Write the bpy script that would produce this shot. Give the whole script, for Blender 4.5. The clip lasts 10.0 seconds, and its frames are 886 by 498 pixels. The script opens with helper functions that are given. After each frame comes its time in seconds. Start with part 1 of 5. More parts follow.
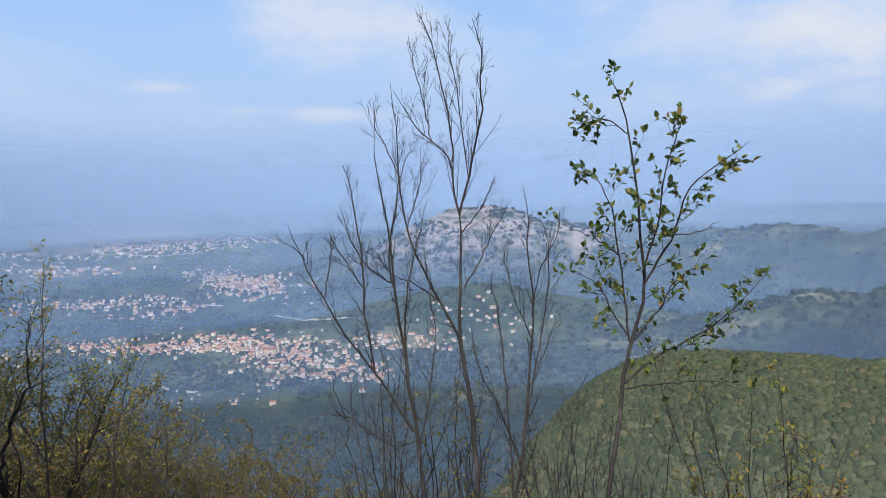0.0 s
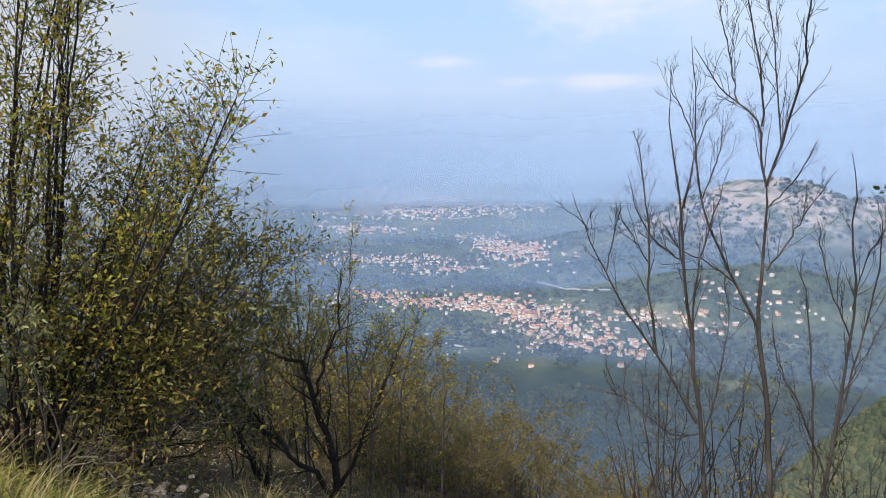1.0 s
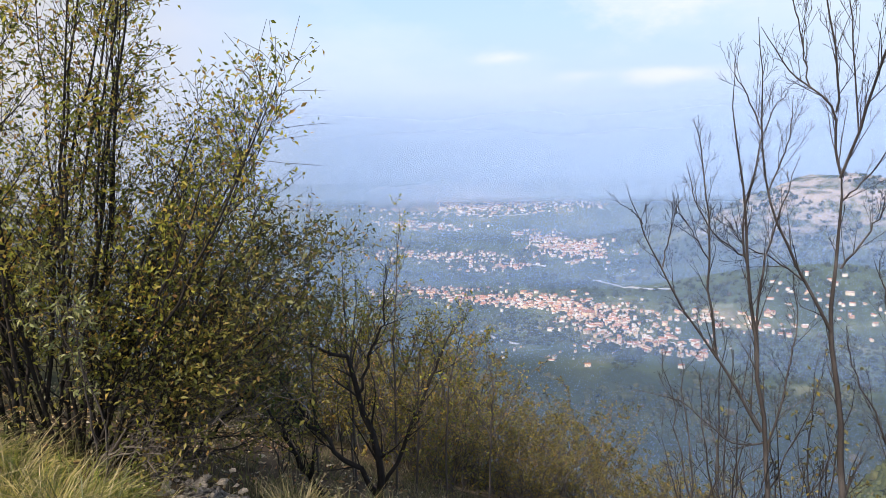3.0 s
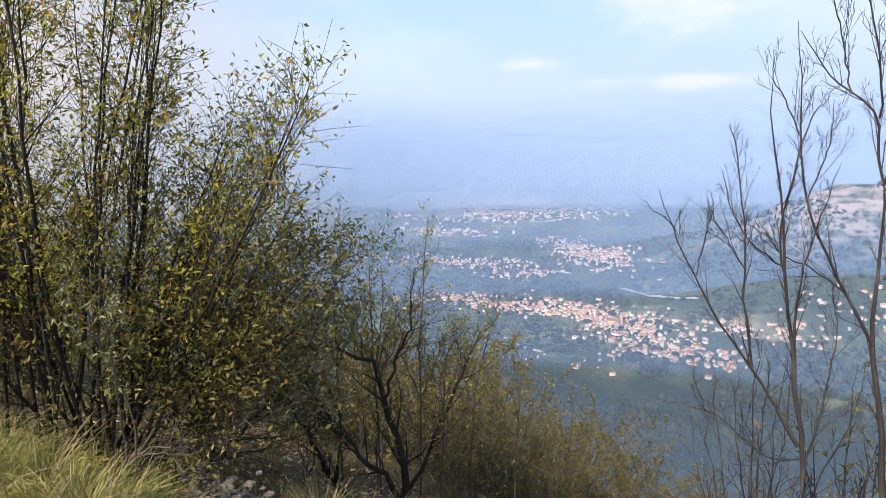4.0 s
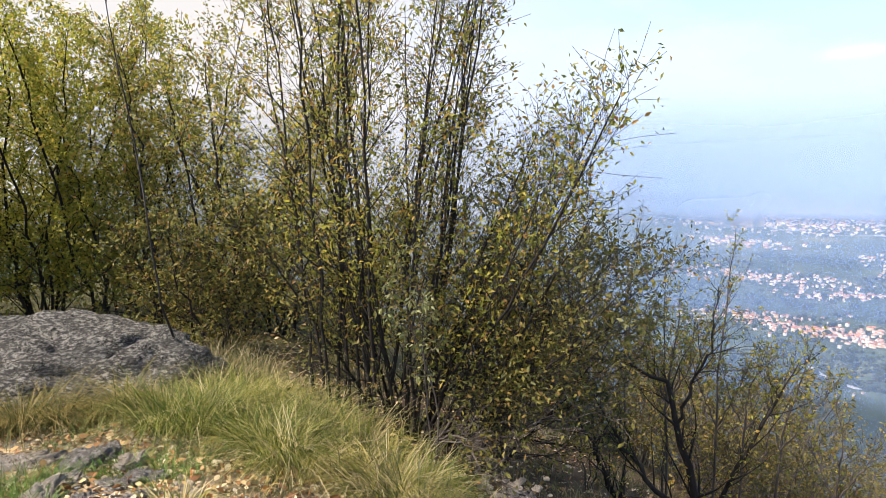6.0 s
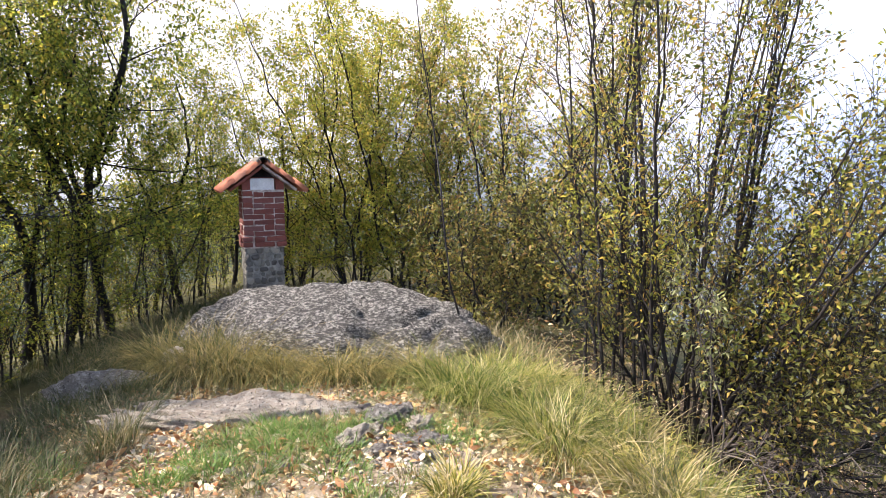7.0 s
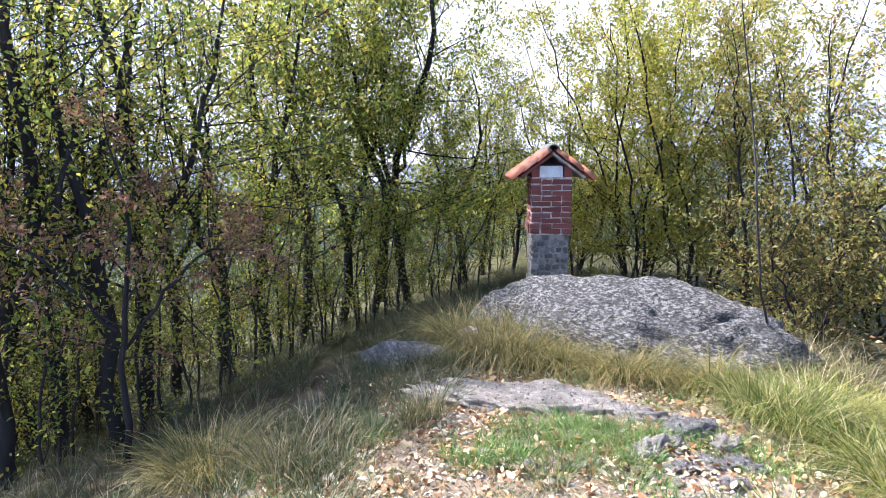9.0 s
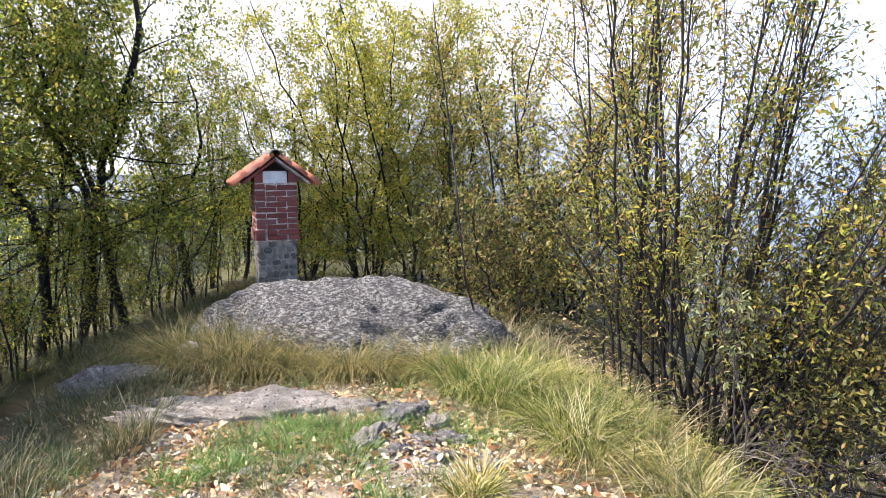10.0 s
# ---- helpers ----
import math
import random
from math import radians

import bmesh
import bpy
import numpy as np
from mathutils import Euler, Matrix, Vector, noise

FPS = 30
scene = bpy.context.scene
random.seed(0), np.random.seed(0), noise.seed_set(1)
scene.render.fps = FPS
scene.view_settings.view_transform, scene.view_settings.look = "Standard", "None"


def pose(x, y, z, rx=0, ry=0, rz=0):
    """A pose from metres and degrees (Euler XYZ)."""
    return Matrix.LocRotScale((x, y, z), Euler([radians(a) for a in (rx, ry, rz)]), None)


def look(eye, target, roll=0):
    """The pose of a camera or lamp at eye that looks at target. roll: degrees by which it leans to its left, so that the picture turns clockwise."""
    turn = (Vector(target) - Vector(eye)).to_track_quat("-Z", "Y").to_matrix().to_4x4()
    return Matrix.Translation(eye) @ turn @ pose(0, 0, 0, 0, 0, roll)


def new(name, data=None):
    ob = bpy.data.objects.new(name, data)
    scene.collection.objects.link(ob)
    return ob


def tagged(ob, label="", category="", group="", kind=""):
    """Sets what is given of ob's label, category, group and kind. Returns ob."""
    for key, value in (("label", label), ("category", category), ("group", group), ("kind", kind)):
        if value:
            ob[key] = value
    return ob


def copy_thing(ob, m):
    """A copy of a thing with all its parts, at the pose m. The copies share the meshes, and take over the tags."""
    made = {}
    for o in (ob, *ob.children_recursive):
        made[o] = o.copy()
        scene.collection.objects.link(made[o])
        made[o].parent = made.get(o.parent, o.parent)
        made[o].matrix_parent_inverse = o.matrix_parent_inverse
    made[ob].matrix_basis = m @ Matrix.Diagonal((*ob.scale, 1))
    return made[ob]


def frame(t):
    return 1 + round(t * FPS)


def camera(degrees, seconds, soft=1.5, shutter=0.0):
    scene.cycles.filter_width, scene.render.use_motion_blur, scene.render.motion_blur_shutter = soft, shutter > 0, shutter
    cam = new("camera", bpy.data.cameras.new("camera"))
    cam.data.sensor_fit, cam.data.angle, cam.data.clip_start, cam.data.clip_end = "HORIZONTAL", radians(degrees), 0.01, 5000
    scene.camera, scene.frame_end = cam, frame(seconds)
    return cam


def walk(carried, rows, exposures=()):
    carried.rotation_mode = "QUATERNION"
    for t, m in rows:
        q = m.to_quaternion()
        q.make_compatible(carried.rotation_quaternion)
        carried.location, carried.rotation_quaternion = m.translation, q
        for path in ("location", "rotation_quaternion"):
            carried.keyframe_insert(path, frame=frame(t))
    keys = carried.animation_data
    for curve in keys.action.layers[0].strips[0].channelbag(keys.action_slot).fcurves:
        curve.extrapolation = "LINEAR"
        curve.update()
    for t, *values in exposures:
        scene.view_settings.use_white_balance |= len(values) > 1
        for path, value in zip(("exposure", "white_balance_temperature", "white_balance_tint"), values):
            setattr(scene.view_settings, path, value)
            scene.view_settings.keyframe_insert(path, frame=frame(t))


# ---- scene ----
cam = camera(68.9, 10.0, 0.5)
PATH = [
    (0, (-0.758, 0.043, 1.472), (-0.691, 2.035, 1.308), -1.4),
    (0.5, (-0.858, 0.117, 1.468), (-1.278, 2.06, 1.253), 0.0),
    (1, (-0.922, 0.184, 1.461), (-1.645, 2.033, 1.218), -0.7),
    (1.5, (-0.931, 0.249, 1.454), (-1.788, 2.037, 1.191), -0.6),
    (2, (-0.922, 0.295, 1.448), (-1.808, 2.072, 1.204), -0.5),
    (3.3, (-0.913, 0.361, 1.419), (-1.795, 2.139, 1.168), -1.1),
    (3.5, (-0.922, 0.358, 1.421), (-1.831, 2.124, 1.183), -1.3),
    (4, (-0.956, 0.374, 1.413), (-1.904, 2.119, 1.181), -0.5),
    (4.5, (-0.916, 0.369, 1.406), (-1.806, 2.143, 1.164), -0.9),
    (5, (-0.943, 0.38, 1.445), (-1.957, 2.088, 1.206), 0.1),
    (5.5, (-1.027, 0.367, 1.446), (-2.311, 1.883, 1.217), 0.9),
    (5.7, (-1.063, 0.359, 1.446), (-2.475, 1.759, 1.226), 0.4),
    (6.8, (-1.126, 0.332, 1.425), (-3.027, 0.907, 1.188), -0.2),
    (7, (-1.148, 0.31, 1.435), (-3.083, 0.751, 1.19), -0.0),
    (7.5, (-1.187, 0.252, 1.448), (-3.167, 0.342, 1.181), 0.5),
    (8, (-1.216, 0.157, 1.484), (-3.183, -0.075, 1.211), 0.0),
    (8.5, (-1.227, 0.069, 1.504), (-3.136, -0.449, 1.206), -1.1),
    (9, (-1.25, 0.105, 1.51), (-3.192, -0.265, 1.21), -0.2),
    (9.5, (-1.242, 0.189, 1.492), (-3.22, 0.159, 1.195), 0.0),
    (10, (-1.226, 0.281, 1.46), (-3.164, 0.692, 1.187), 0.0),
]
EXPOSURES = [(0.0, -0.17, 6120, 10), (0.5, -0.22, 6350, 10), (1.0, 0.1, 6600, 10), (2.0, 0.3, 6650, 14), (5.0, 0.36, 6650, 14), (5.7, 0.5, 6650, 14), (6.8, 1.18, 6450, 19), (8.2, 1.42, 5700, 21), (9.2, 1.54, 5450, 21), (10.0, 1.32, 5950, 20)]
walk(cam, [(t, look(eye, target, roll)) for t, eye, target, roll in PATH], EXPOSURES)

SKY_GLOW = 1.0
# sheets added across the valley, aerial haze put into their colour
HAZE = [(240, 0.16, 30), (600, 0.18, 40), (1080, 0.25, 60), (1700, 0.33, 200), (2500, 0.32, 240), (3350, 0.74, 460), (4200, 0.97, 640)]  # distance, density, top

# ---- world and sun ----
SUN_YAW, SUN_UP = 169.0, 50.0          # degrees to the left of +y, and above the horizon
sun_dir = Vector((-math.sin(radians(SUN_YAW)) * math.cos(radians(SUN_UP)),
                  math.cos(radians(SUN_YAW)) * math.cos(radians(SUN_UP)), math.sin(radians(SUN_UP))))
world = bpy.data.worlds.new("sky")
scene.world = world
world.use_nodes = True
wn = world.node_tree
sky = wn.nodes.new("ShaderNodeTexSky")
sky.sky_type, sky.sun_disc = "NISHITA", False
sky.sun_elevation, sky.sun_rotation = radians(SUN_UP), radians(-SUN_YAW)
sky.altitude, sky.air_density, sky.dust_density, sky.ozone_density = 700, 1.0, 3.0, 1.0
wn.nodes["Background"].inputs["Strength"].default_value = 0.11
wn.links.new(sky.outputs[0], wn.nodes["Background"].inputs["Color"])
sun = new("sun", bpy.data.lights.new("sun", "SUN"))
sun.data.energy, sun.data.angle, sun.data.color = 5.0, radians(0.8), (1.0, 0.93, 0.82)
sun.matrix_world = look(sun_dir * 50, (0, 0, 0))


# ---- materials ----
def nodes_of(name):
    m = bpy.data.materials.new(name)
    m.use_nodes = True
    t = m.node_tree
    return m, t, t.nodes["Principled BSDF"], t.nodes["Material Output"]


def put(t, kind, **inputs):
    n = t.nodes.new(kind)
    for key, value in inputs.items():
        n.inputs[key.replace("_", " ")].default_value = value
    return n


def ramp_of(t, source, stops):
    """A colour ramp fed by source; stops: (place, (r, g, b))."""
    r = t.nodes.new("ShaderNodeValToRGB")
    while len(r.color_ramp.elements) < len(stops):
        r.color_ramp.elements.new(1.0)
    for e, (at, c) in zip(r.color_ramp.elements, stops):
        e.position, e.color = at, (*c, 1)
    t.links.new(source, r.inputs[0])
    return r.outputs[0]


def noise_of(t, scale, detail=4.0, rough=0.55, stretch=None, kind="Object"):
    tc = t.nodes.new("ShaderNodeTexCoord")
    n = put(t, "ShaderNodeTexNoise", Scale=scale, Detail=detail, Roughness=rough)
    source = tc.outputs[kind]
    if stretch:
        mp = t.nodes.new("ShaderNodeMapping")
        mp.inputs["Scale"].default_value = stretch
        t.links.new(source, mp.inputs[0])
        source = mp.outputs[0]
    t.links.new(source, n.inputs["Vector"])
    return n.outputs["Fac"]


def blend(t, fac, a, b, how="MIX"):
    n = t.nodes.new("ShaderNodeMix")
    n.data_type, n.blend_type = "RGBA", how
    for value, k in ((fac, 0), (a, 6), (b, 7)):
        if hasattr(value, "links"):
            t.links.new(value, n.inputs[k])
        else:
            n.inputs[k].default_value = value if k == 0 else (*value, 1)
    return n.outputs[2]


def span(t, source, a, b):
    n = put(t, "ShaderNodeMapRange")
    n.interpolation_type = "SMOOTHSTEP"
    n.inputs["From Min"].default_value, n.inputs["From Max"].default_value = a, b
    t.links.new(source, n.inputs["Value"])
    return n.outputs[0]


def bump_of(t, bsdf, height, strength, distance):
    b = put(t, "ShaderNodeBump", Strength=strength, Distance=distance)
    t.links.new(height, b.inputs["Height"])
    t.links.new(b.outputs[0], bsdf.inputs["Normal"])


def leaf_material(name, stops, through_light=0.45, rough=0.5, by_object=False):
    """Leaves: each one its own shade, with light showing through."""
    m, t, p, out = nodes_of(name)
    shade = t.nodes.new("ShaderNodeObjectInfo").outputs["Random"] if by_object else t.nodes.new("ShaderNodeNewGeometry").outputs["Random Per Island"]
    c = ramp_of(t, shade, [(at, tuple(0.8 * k for k in rgb)) for at, rgb in stops])
    v = noise_of(t, 4.5, 4, 0.65)
    c = blend(t, 0.8, c, ramp_of(t, v, [(0.3, (0.5, 0.52, 0.5)), (0.5, (1, 1, 1)), (0.7, (1.25, 1.2, 1.1))]), "MULTIPLY")
    t.links.new(c, p.inputs["Base Color"])
    p.inputs["Roughness"].default_value = rough
    p.inputs["Specular IOR Level"].default_value = 0.35
    tr = t.nodes.new("ShaderNodeBsdfTranslucent")
    t.links.new(c, tr.inputs["Color"])
    mix = put(t, "ShaderNodeMixShader", Fac=through_light)
    t.links.new(p.outputs[0], mix.inputs[1])
    t.links.new(tr.outputs[0], mix.inputs[2])
    t.links.new(mix.outputs[0], out.inputs["Surface"])
    return m


def rough_material(name, stops, scale, rough=0.85, bump=0.5, distance=0.01, fine=60.0, stretch=None, kind="Object"):
    """Bark, stone, soil: broad colour patches, a finer grain over them and relief."""
    m, t, p, _ = nodes_of(name)
    broad = noise_of(t, scale, 6, 0.6, stretch, kind)
    grain = noise_of(t, fine, 5, 0.7, stretch, kind)
    c = ramp_of(t, broad, stops)
    c = blend(t, 0.5, c, ramp_of(t, grain, [(0.25, (0.45, 0.45, 0.45)), (0.7, (1.15, 1.15, 1.15))]), "MULTIPLY")
    t.links.new(c, p.inputs["Base Color"])
    p.inputs["Roughness"].default_value = rough
    p.inputs["Specular IOR Level"].default_value = 0.25
    bump_of(t, p, grain, bump, distance)
    return m


BARK_PALE = rough_material("bark_pale", [(0.3, (0.025, 0.021, 0.02)), (0.55, (0.05, 0.043, 0.04)), (0.78, (0.14, 0.128, 0.118))], 6, stretch=(1, 1, 0.25), fine=90)
BARK_GREY = rough_material("bark_grey", [(0.3, (0.06, 0.05, 0.042)), (0.6, (0.13, 0.11, 0.095)), (0.8, (0.26, 0.24, 0.21))], 5, stretch=(1, 1, 0.3), fine=80)
BARK_DARK = rough_material("bark_dark", [(0.3, (0.016, 0.013, 0.011)), (0.6, (0.038, 0.032, 0.027)), (0.8, (0.09, 0.08, 0.065))], 5, stretch=(1, 1, 0.2), fine=60, distance=0.02)
LEAF_BUSH = leaf_material("bush_leaf", [(0.0, (0.14, 0.17, 0.04)), (0.3, (0.34, 0.37, 0.06)), (0.65, (0.62, 0.57, 0.09)), (0.9, (0.66, 0.42, 0.09)), (1.0, (0.32, 0.16, 0.06))], 0.58)
LEAF_OLIVE = leaf_material("olive_leaf", [(0.0, (0.11, 0.13, 0.035)), (0.4, (0.22, 0.22, 0.055)), (0.75, (0.36, 0.31, 0.07)), (1.0, (0.36, 0.21, 0.07))], 0.5)
LEAF_GOLD = leaf_material("golden_leaf", [(0.0, (0.28, 0.33, 0.05)), (0.45, (0.50, 0.52, 0.08)), (0.8, (0.72, 0.64, 0.10)), (1.0, (0.72, 0.46, 0.10))], 0.58)
LEAF_RUSSET = leaf_material("russet_leaf", [(0.0, (0.18, 0.22, 0.05)), (0.4, (0.40, 0.40, 0.08)), (0.75, (0.60, 0.50, 0.10)), (1.0, (0.52, 0.28, 0.09))], 0.55)
LEAF_WOOD = leaf_material("wood_leaf", [(0.0, (0.12, 0.17, 0.035)), (0.45, (0.32, 0.38, 0.06)), (0.75, (0.68, 0.68, 0.09)), (1.0, (0.74, 0.52, 0.10))], 0.62)
LEAF_BROWN = leaf_material("withered_leaf", [(0.0, (0.22, 0.11, 0.055)), (0.6, (0.34, 0.18, 0.09)), (1.0, (0.45, 0.28, 0.15))])
LEAF_GREEN = leaf_material("fresh_leaf", [(0.0, (0.07, 0.13, 0.03)), (0.7, (0.14, 0.19, 0.05)), (1.0, (0.32, 0.28, 0.06))], 0.35)
LEAF_ONE = leaf_material("single_leaf", [(0.0, (0.07, 0.13, 0.03)), (0.6, (0.14, 0.18, 0.045)), (0.85, (0.30, 0.27, 0.06)), (1.0, (0.34, 0.22, 0.07))], 0.35, by_object=True)
LEAF_PALE = leaf_material("pale_leaf", [(0.0, (0.20, 0.24, 0.08)), (0.6, (0.38, 0.40, 0.16)), (1.0, (0.52, 0.50, 0.24))], 0.4)
LEAF_SLOPE = leaf_material("slope_leaf", [(0.0, (0.13, 0.12, 0.035)), (0.5, (0.25, 0.22, 0.055)), (0.85, (0.38, 0.29, 0.06)), (1.0, (0.38, 0.20, 0.06))])
LITTER = leaf_material("fallen_leaf", [(0.0, (0.20, 0.09, 0.04)), (0.2, (0.52, 0.24, 0.09)), (0.45, (0.66, 0.43, 0.19)), (0.75, (0.80, 0.64, 0.37)), (1.0, (0.90, 0.80, 0.58))], 0.15)
GRASS_TALL = leaf_material("tall_grass", [(0.0, (0.09, 0.12, 0.025)), (0.3, (0.28, 0.29, 0.05)), (0.55, (0.56, 0.48, 0.12)), (0.8, (0.80, 0.66, 0.32)), (1.0, (0.92, 0.80, 0.52))], 0.4)
GRASS_DRY = leaf_material("dry_grass", [(0.0, (0.09, 0.12, 0.04)), (0.4, (0.20, 0.19, 0.075)), (0.8, (0.37, 0.30, 0.15)), (1.0, (0.62, 0.51, 0.33))], 0.35)
GRASS_LUSH = leaf_material("lush_grass", [(0.0, (0.06, 0.11, 0.02)), (0.4, (0.17, 0.24, 0.04)), (0.75, (0.42, 0.42, 0.10)), (1.0, (0.80, 0.68, 0.36))], 0.4)
# slope grass made darker and greener, the wood's shade put into its colour
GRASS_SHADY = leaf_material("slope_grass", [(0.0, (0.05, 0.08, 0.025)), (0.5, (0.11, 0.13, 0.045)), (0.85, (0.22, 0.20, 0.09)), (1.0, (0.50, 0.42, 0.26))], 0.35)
GRASS_SEDGE = leaf_material("sedge", [(0.0, (0.08, 0.10, 0.03)), (0.35, (0.22, 0.22, 0.06)), (0.7, (0.42, 0.33, 0.11)), (1.0, (0.62, 0.48, 0.22))], 0.4)
GRASS_GREEN = leaf_material("short_grass", [(0.0, (0.08, 0.19, 0.03)), (0.6, (0.19, 0.34, 0.06)), (1.0, (0.42, 0.42, 0.14))], 0.35)


def ground_material():
    """Pale trodden soil near the top, woodland and meadow colours further down, the near valley darkened for cloud
    shade.
    """
    m, t, p, _ = nodes_of("hill_ground")
    tc = t.nodes.new("ShaderNodeTexCoord")
    small = noise_of(t, 1.6, 6, 0.65)
    grain = noise_of(t, 45, 6, 0.75)
    soil = ramp_of(t, small, [(0.3, (0.15, 0.11, 0.072)), (0.5, (0.29, 0.23, 0.16)), (0.68, (0.48, 0.43, 0.35))])
    soil = blend(t, 0.6, soil, ramp_of(t, grain, [(0.3, (0.4, 0.38, 0.35)), (0.7, (1.2, 1.2, 1.2))]), "MULTIPLY")
    sep0 = t.nodes.new("ShaderNodeSeparateXYZ")
    t.links.new(tc.outputs["Object"], sep0.inputs[0])
    mould = ramp_of(t, small, [(0.3, (0.05, 0.035, 0.022)), (0.7, (0.14, 0.10, 0.06))])
    soil = blend(t, span(t, sep0.outputs["Y"], -1.3, -2.4), soil, mould)
    soil = blend(t, span(t, sep0.outputs["Y"], 2.2, 3.0), soil, mould)
    turf = ramp_of(t, small, [(0.3, (0.045, 0.045, 0.018)), (0.7, (0.11, 0.10, 0.042))])
    soil = blend(t, span(t, sep0.outputs["X"], -6.5, -9.0), soil, turf)
    wide = noise_of(t, 0.006, 6, 0.6)
    trees = noise_of(t, 0.13, 6, 0.75)
    # near valley woods: cloud shade put into the base colour
    wood = ramp_of(t, wide, [(0.35, (0.024, 0.034, 0.022)), (0.56, (0.033, 0.045, 0.026)), (0.68, (0.055, 0.068, 0.035))])
    wood = blend(t, 0.7, wood, ramp_of(t, trees, [(0.36, (0.4, 0.4, 0.42)), (0.64, (1.5, 1.5, 1.4))]), "MULTIPLY")
    fields = ramp_of(t, wide, [(0.35, (0.040, 0.056, 0.028)), (0.50, (0.062, 0.080, 0.038)), (0.58, (0.10, 0.115, 0.058)), (0.68, (0.21, 0.19, 0.11))])
    fields = blend(t, 0.6, fields, ramp_of(t, noise_of(t, 0.035, 5, 0.7), [(0.36, (0.45, 0.45, 0.45)), (0.62, (1.4, 1.4, 1.35))]), "MULTIPLY")
    # past about 1050 m the ground is free of that painted shade
    wood = blend(t, span(t, sep0.outputs["Y"], 980, 1120), wood, fields)
    sep1 = t.nodes.new("ShaderNodeSeparateXYZ")
    t.links.new(tc.outputs["Object"], sep1.inputs[0])
    # the sunlit shoulder takes a lighter wood colour
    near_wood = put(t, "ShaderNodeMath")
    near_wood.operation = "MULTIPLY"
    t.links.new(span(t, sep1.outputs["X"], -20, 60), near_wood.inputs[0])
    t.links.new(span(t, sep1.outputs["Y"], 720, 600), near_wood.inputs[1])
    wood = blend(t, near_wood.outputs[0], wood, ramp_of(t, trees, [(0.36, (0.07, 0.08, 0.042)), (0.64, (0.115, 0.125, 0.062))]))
    # how far down the slope: soil on the top, woods below
    sep = t.nodes.new("ShaderNodeSeparateXYZ")
    t.links.new(tc.outputs["Object"], sep.inputs[0])
    down = put(t, "ShaderNodeMapRange")
    for key, value in (("From Min", -4.0), ("From Max", -14.0)):
        down.inputs[key].default_value = value
    t.links.new(sep.outputs["Z"], down.inputs["Value"])
    # bare rock on the heights of the far hills
    bare_noise = noise_of(t, 0.014, 8, 0.75, (1, 0.6, 2.5))
    rocky = ramp_of(t, bare_noise, [(0.45, (0, 0, 0)), (0.57, (0.85, 0.85, 0.85))])
    high = put(t, "ShaderNodeMapRange")
    for key, value in (("From Min", -230.0), ("From Max", -150.0)):
        high.inputs[key].default_value = value
    t.links.new(sep.outputs["Z"], high.inputs["Value"])
    far_y = put(t, "ShaderNodeMapRange")
    for key, value in (("From Min", 1300.0), ("From Max", 1500.0)):
        far_y.inputs[key].default_value = value
    t.links.new(sep.outputs["Y"], far_y.inputs["Value"])
    k1 = put(t, "ShaderNodeMath")
    k1.operation = "MULTIPLY"
    t.links.new(high.outputs[0], k1.inputs[0])
    t.links.new(far_y.outputs[0], k1.inputs[1])
    k2 = put(t, "ShaderNodeMath")
    k2.operation = "MULTIPLY"
    k3 = put(t, "ShaderNodeMath")
    k3.operation = "MULTIPLY"
    t.links.new(k1.outputs[0], k3.inputs[0])
    t.links.new(span(t, sep.outputs["Y"], 2950, 2650), k3.inputs[1])
    t.links.new(k3.outputs[0], k2.inputs[0])
    t.links.new(blend(t, span(t, sep.outputs["X"], 650, 900), rocky, (0, 0, 0)), k2.inputs[1])
    c = blend(t, k2.outputs[0], wood, (0.42, 0.34, 0.29))
    c = blend(t, down.outputs[0], soil, c)
    t.links.new(c, p.inputs["Base Color"])
    p.inputs["Roughness"].default_value = 0.95
    p.inputs["Specular IOR Level"].default_value = 0.1
    bump_of(t, p, grain, 0.5, 0.02)
    return m


def boulder_material(name, dark, light):
    """Weathered stone: grey, blotched with pale lichen, cracked in short flat streaks."""
    m, t, p, _ = nodes_of(name)
    broad = noise_of(t, 4.0, 6, 0.65)
    streak = noise_of(t, 30, 8, 0.82, (1, 0.75, 2.0))
    spots = noise_of(t, 34, 6, 0.7)
    c = ramp_of(t, broad, [(0.3, dark), (0.7, tuple(1.7 * v for v in dark))])
    k = ramp_of(t, streak, [(0.49, (0, 0, 0)), (0.55, (1, 1, 1))])
    lichen = ramp_of(t, noise_of(t, 9.0, 5, 0.7), [(0.36, tuple(0.4 * v for v in light)), (0.54, light)])
    c = blend(t, k, c, lichen)
    k = ramp_of(t, spots, [(0.55, (0, 0, 0)), (0.64, (1, 1, 1))])
    c = blend(t, k, c, tuple(0.3 * v for v in dark))
    t.links.new(c, p.inputs["Base Color"])
    p.inputs["Roughness"].default_value = 0.9
    p.inputs["Specular IOR Level"].default_value = 0.2
    bump_of(t, p, streak, 1.0, 0.08)
    return m


GROUND = ground_material()
BOULDER = boulder_material("lichen_boulder", (0.080, 0.076, 0.068), (0.58, 0.55, 0.48))
SLAB = boulder_material("pale_slab", (0.40, 0.34, 0.27), (0.80, 0.74, 0.63))
STONE = boulder_material("grey_stone", (0.19, 0.17, 0.15), (0.56, 0.53, 0.48))


def object_shade_material(name, stops, rough=0.9, scale=30.0, bump=0.4):
    """Alike pieces, each one with a shade of its own."""
    m, t, p, _ = nodes_of(name)
    oi = t.nodes.new("ShaderNodeObjectInfo")
    c = ramp_of(t, oi.outputs["Random"], stops)
    grain = noise_of(t, scale, 5, 0.7)
    c = blend(t, 0.5, c, ramp_of(t, grain, [(0.3, (0.5, 0.5, 0.5)), (0.7, (1.2, 1.2, 1.2))]), "MULTIPLY")
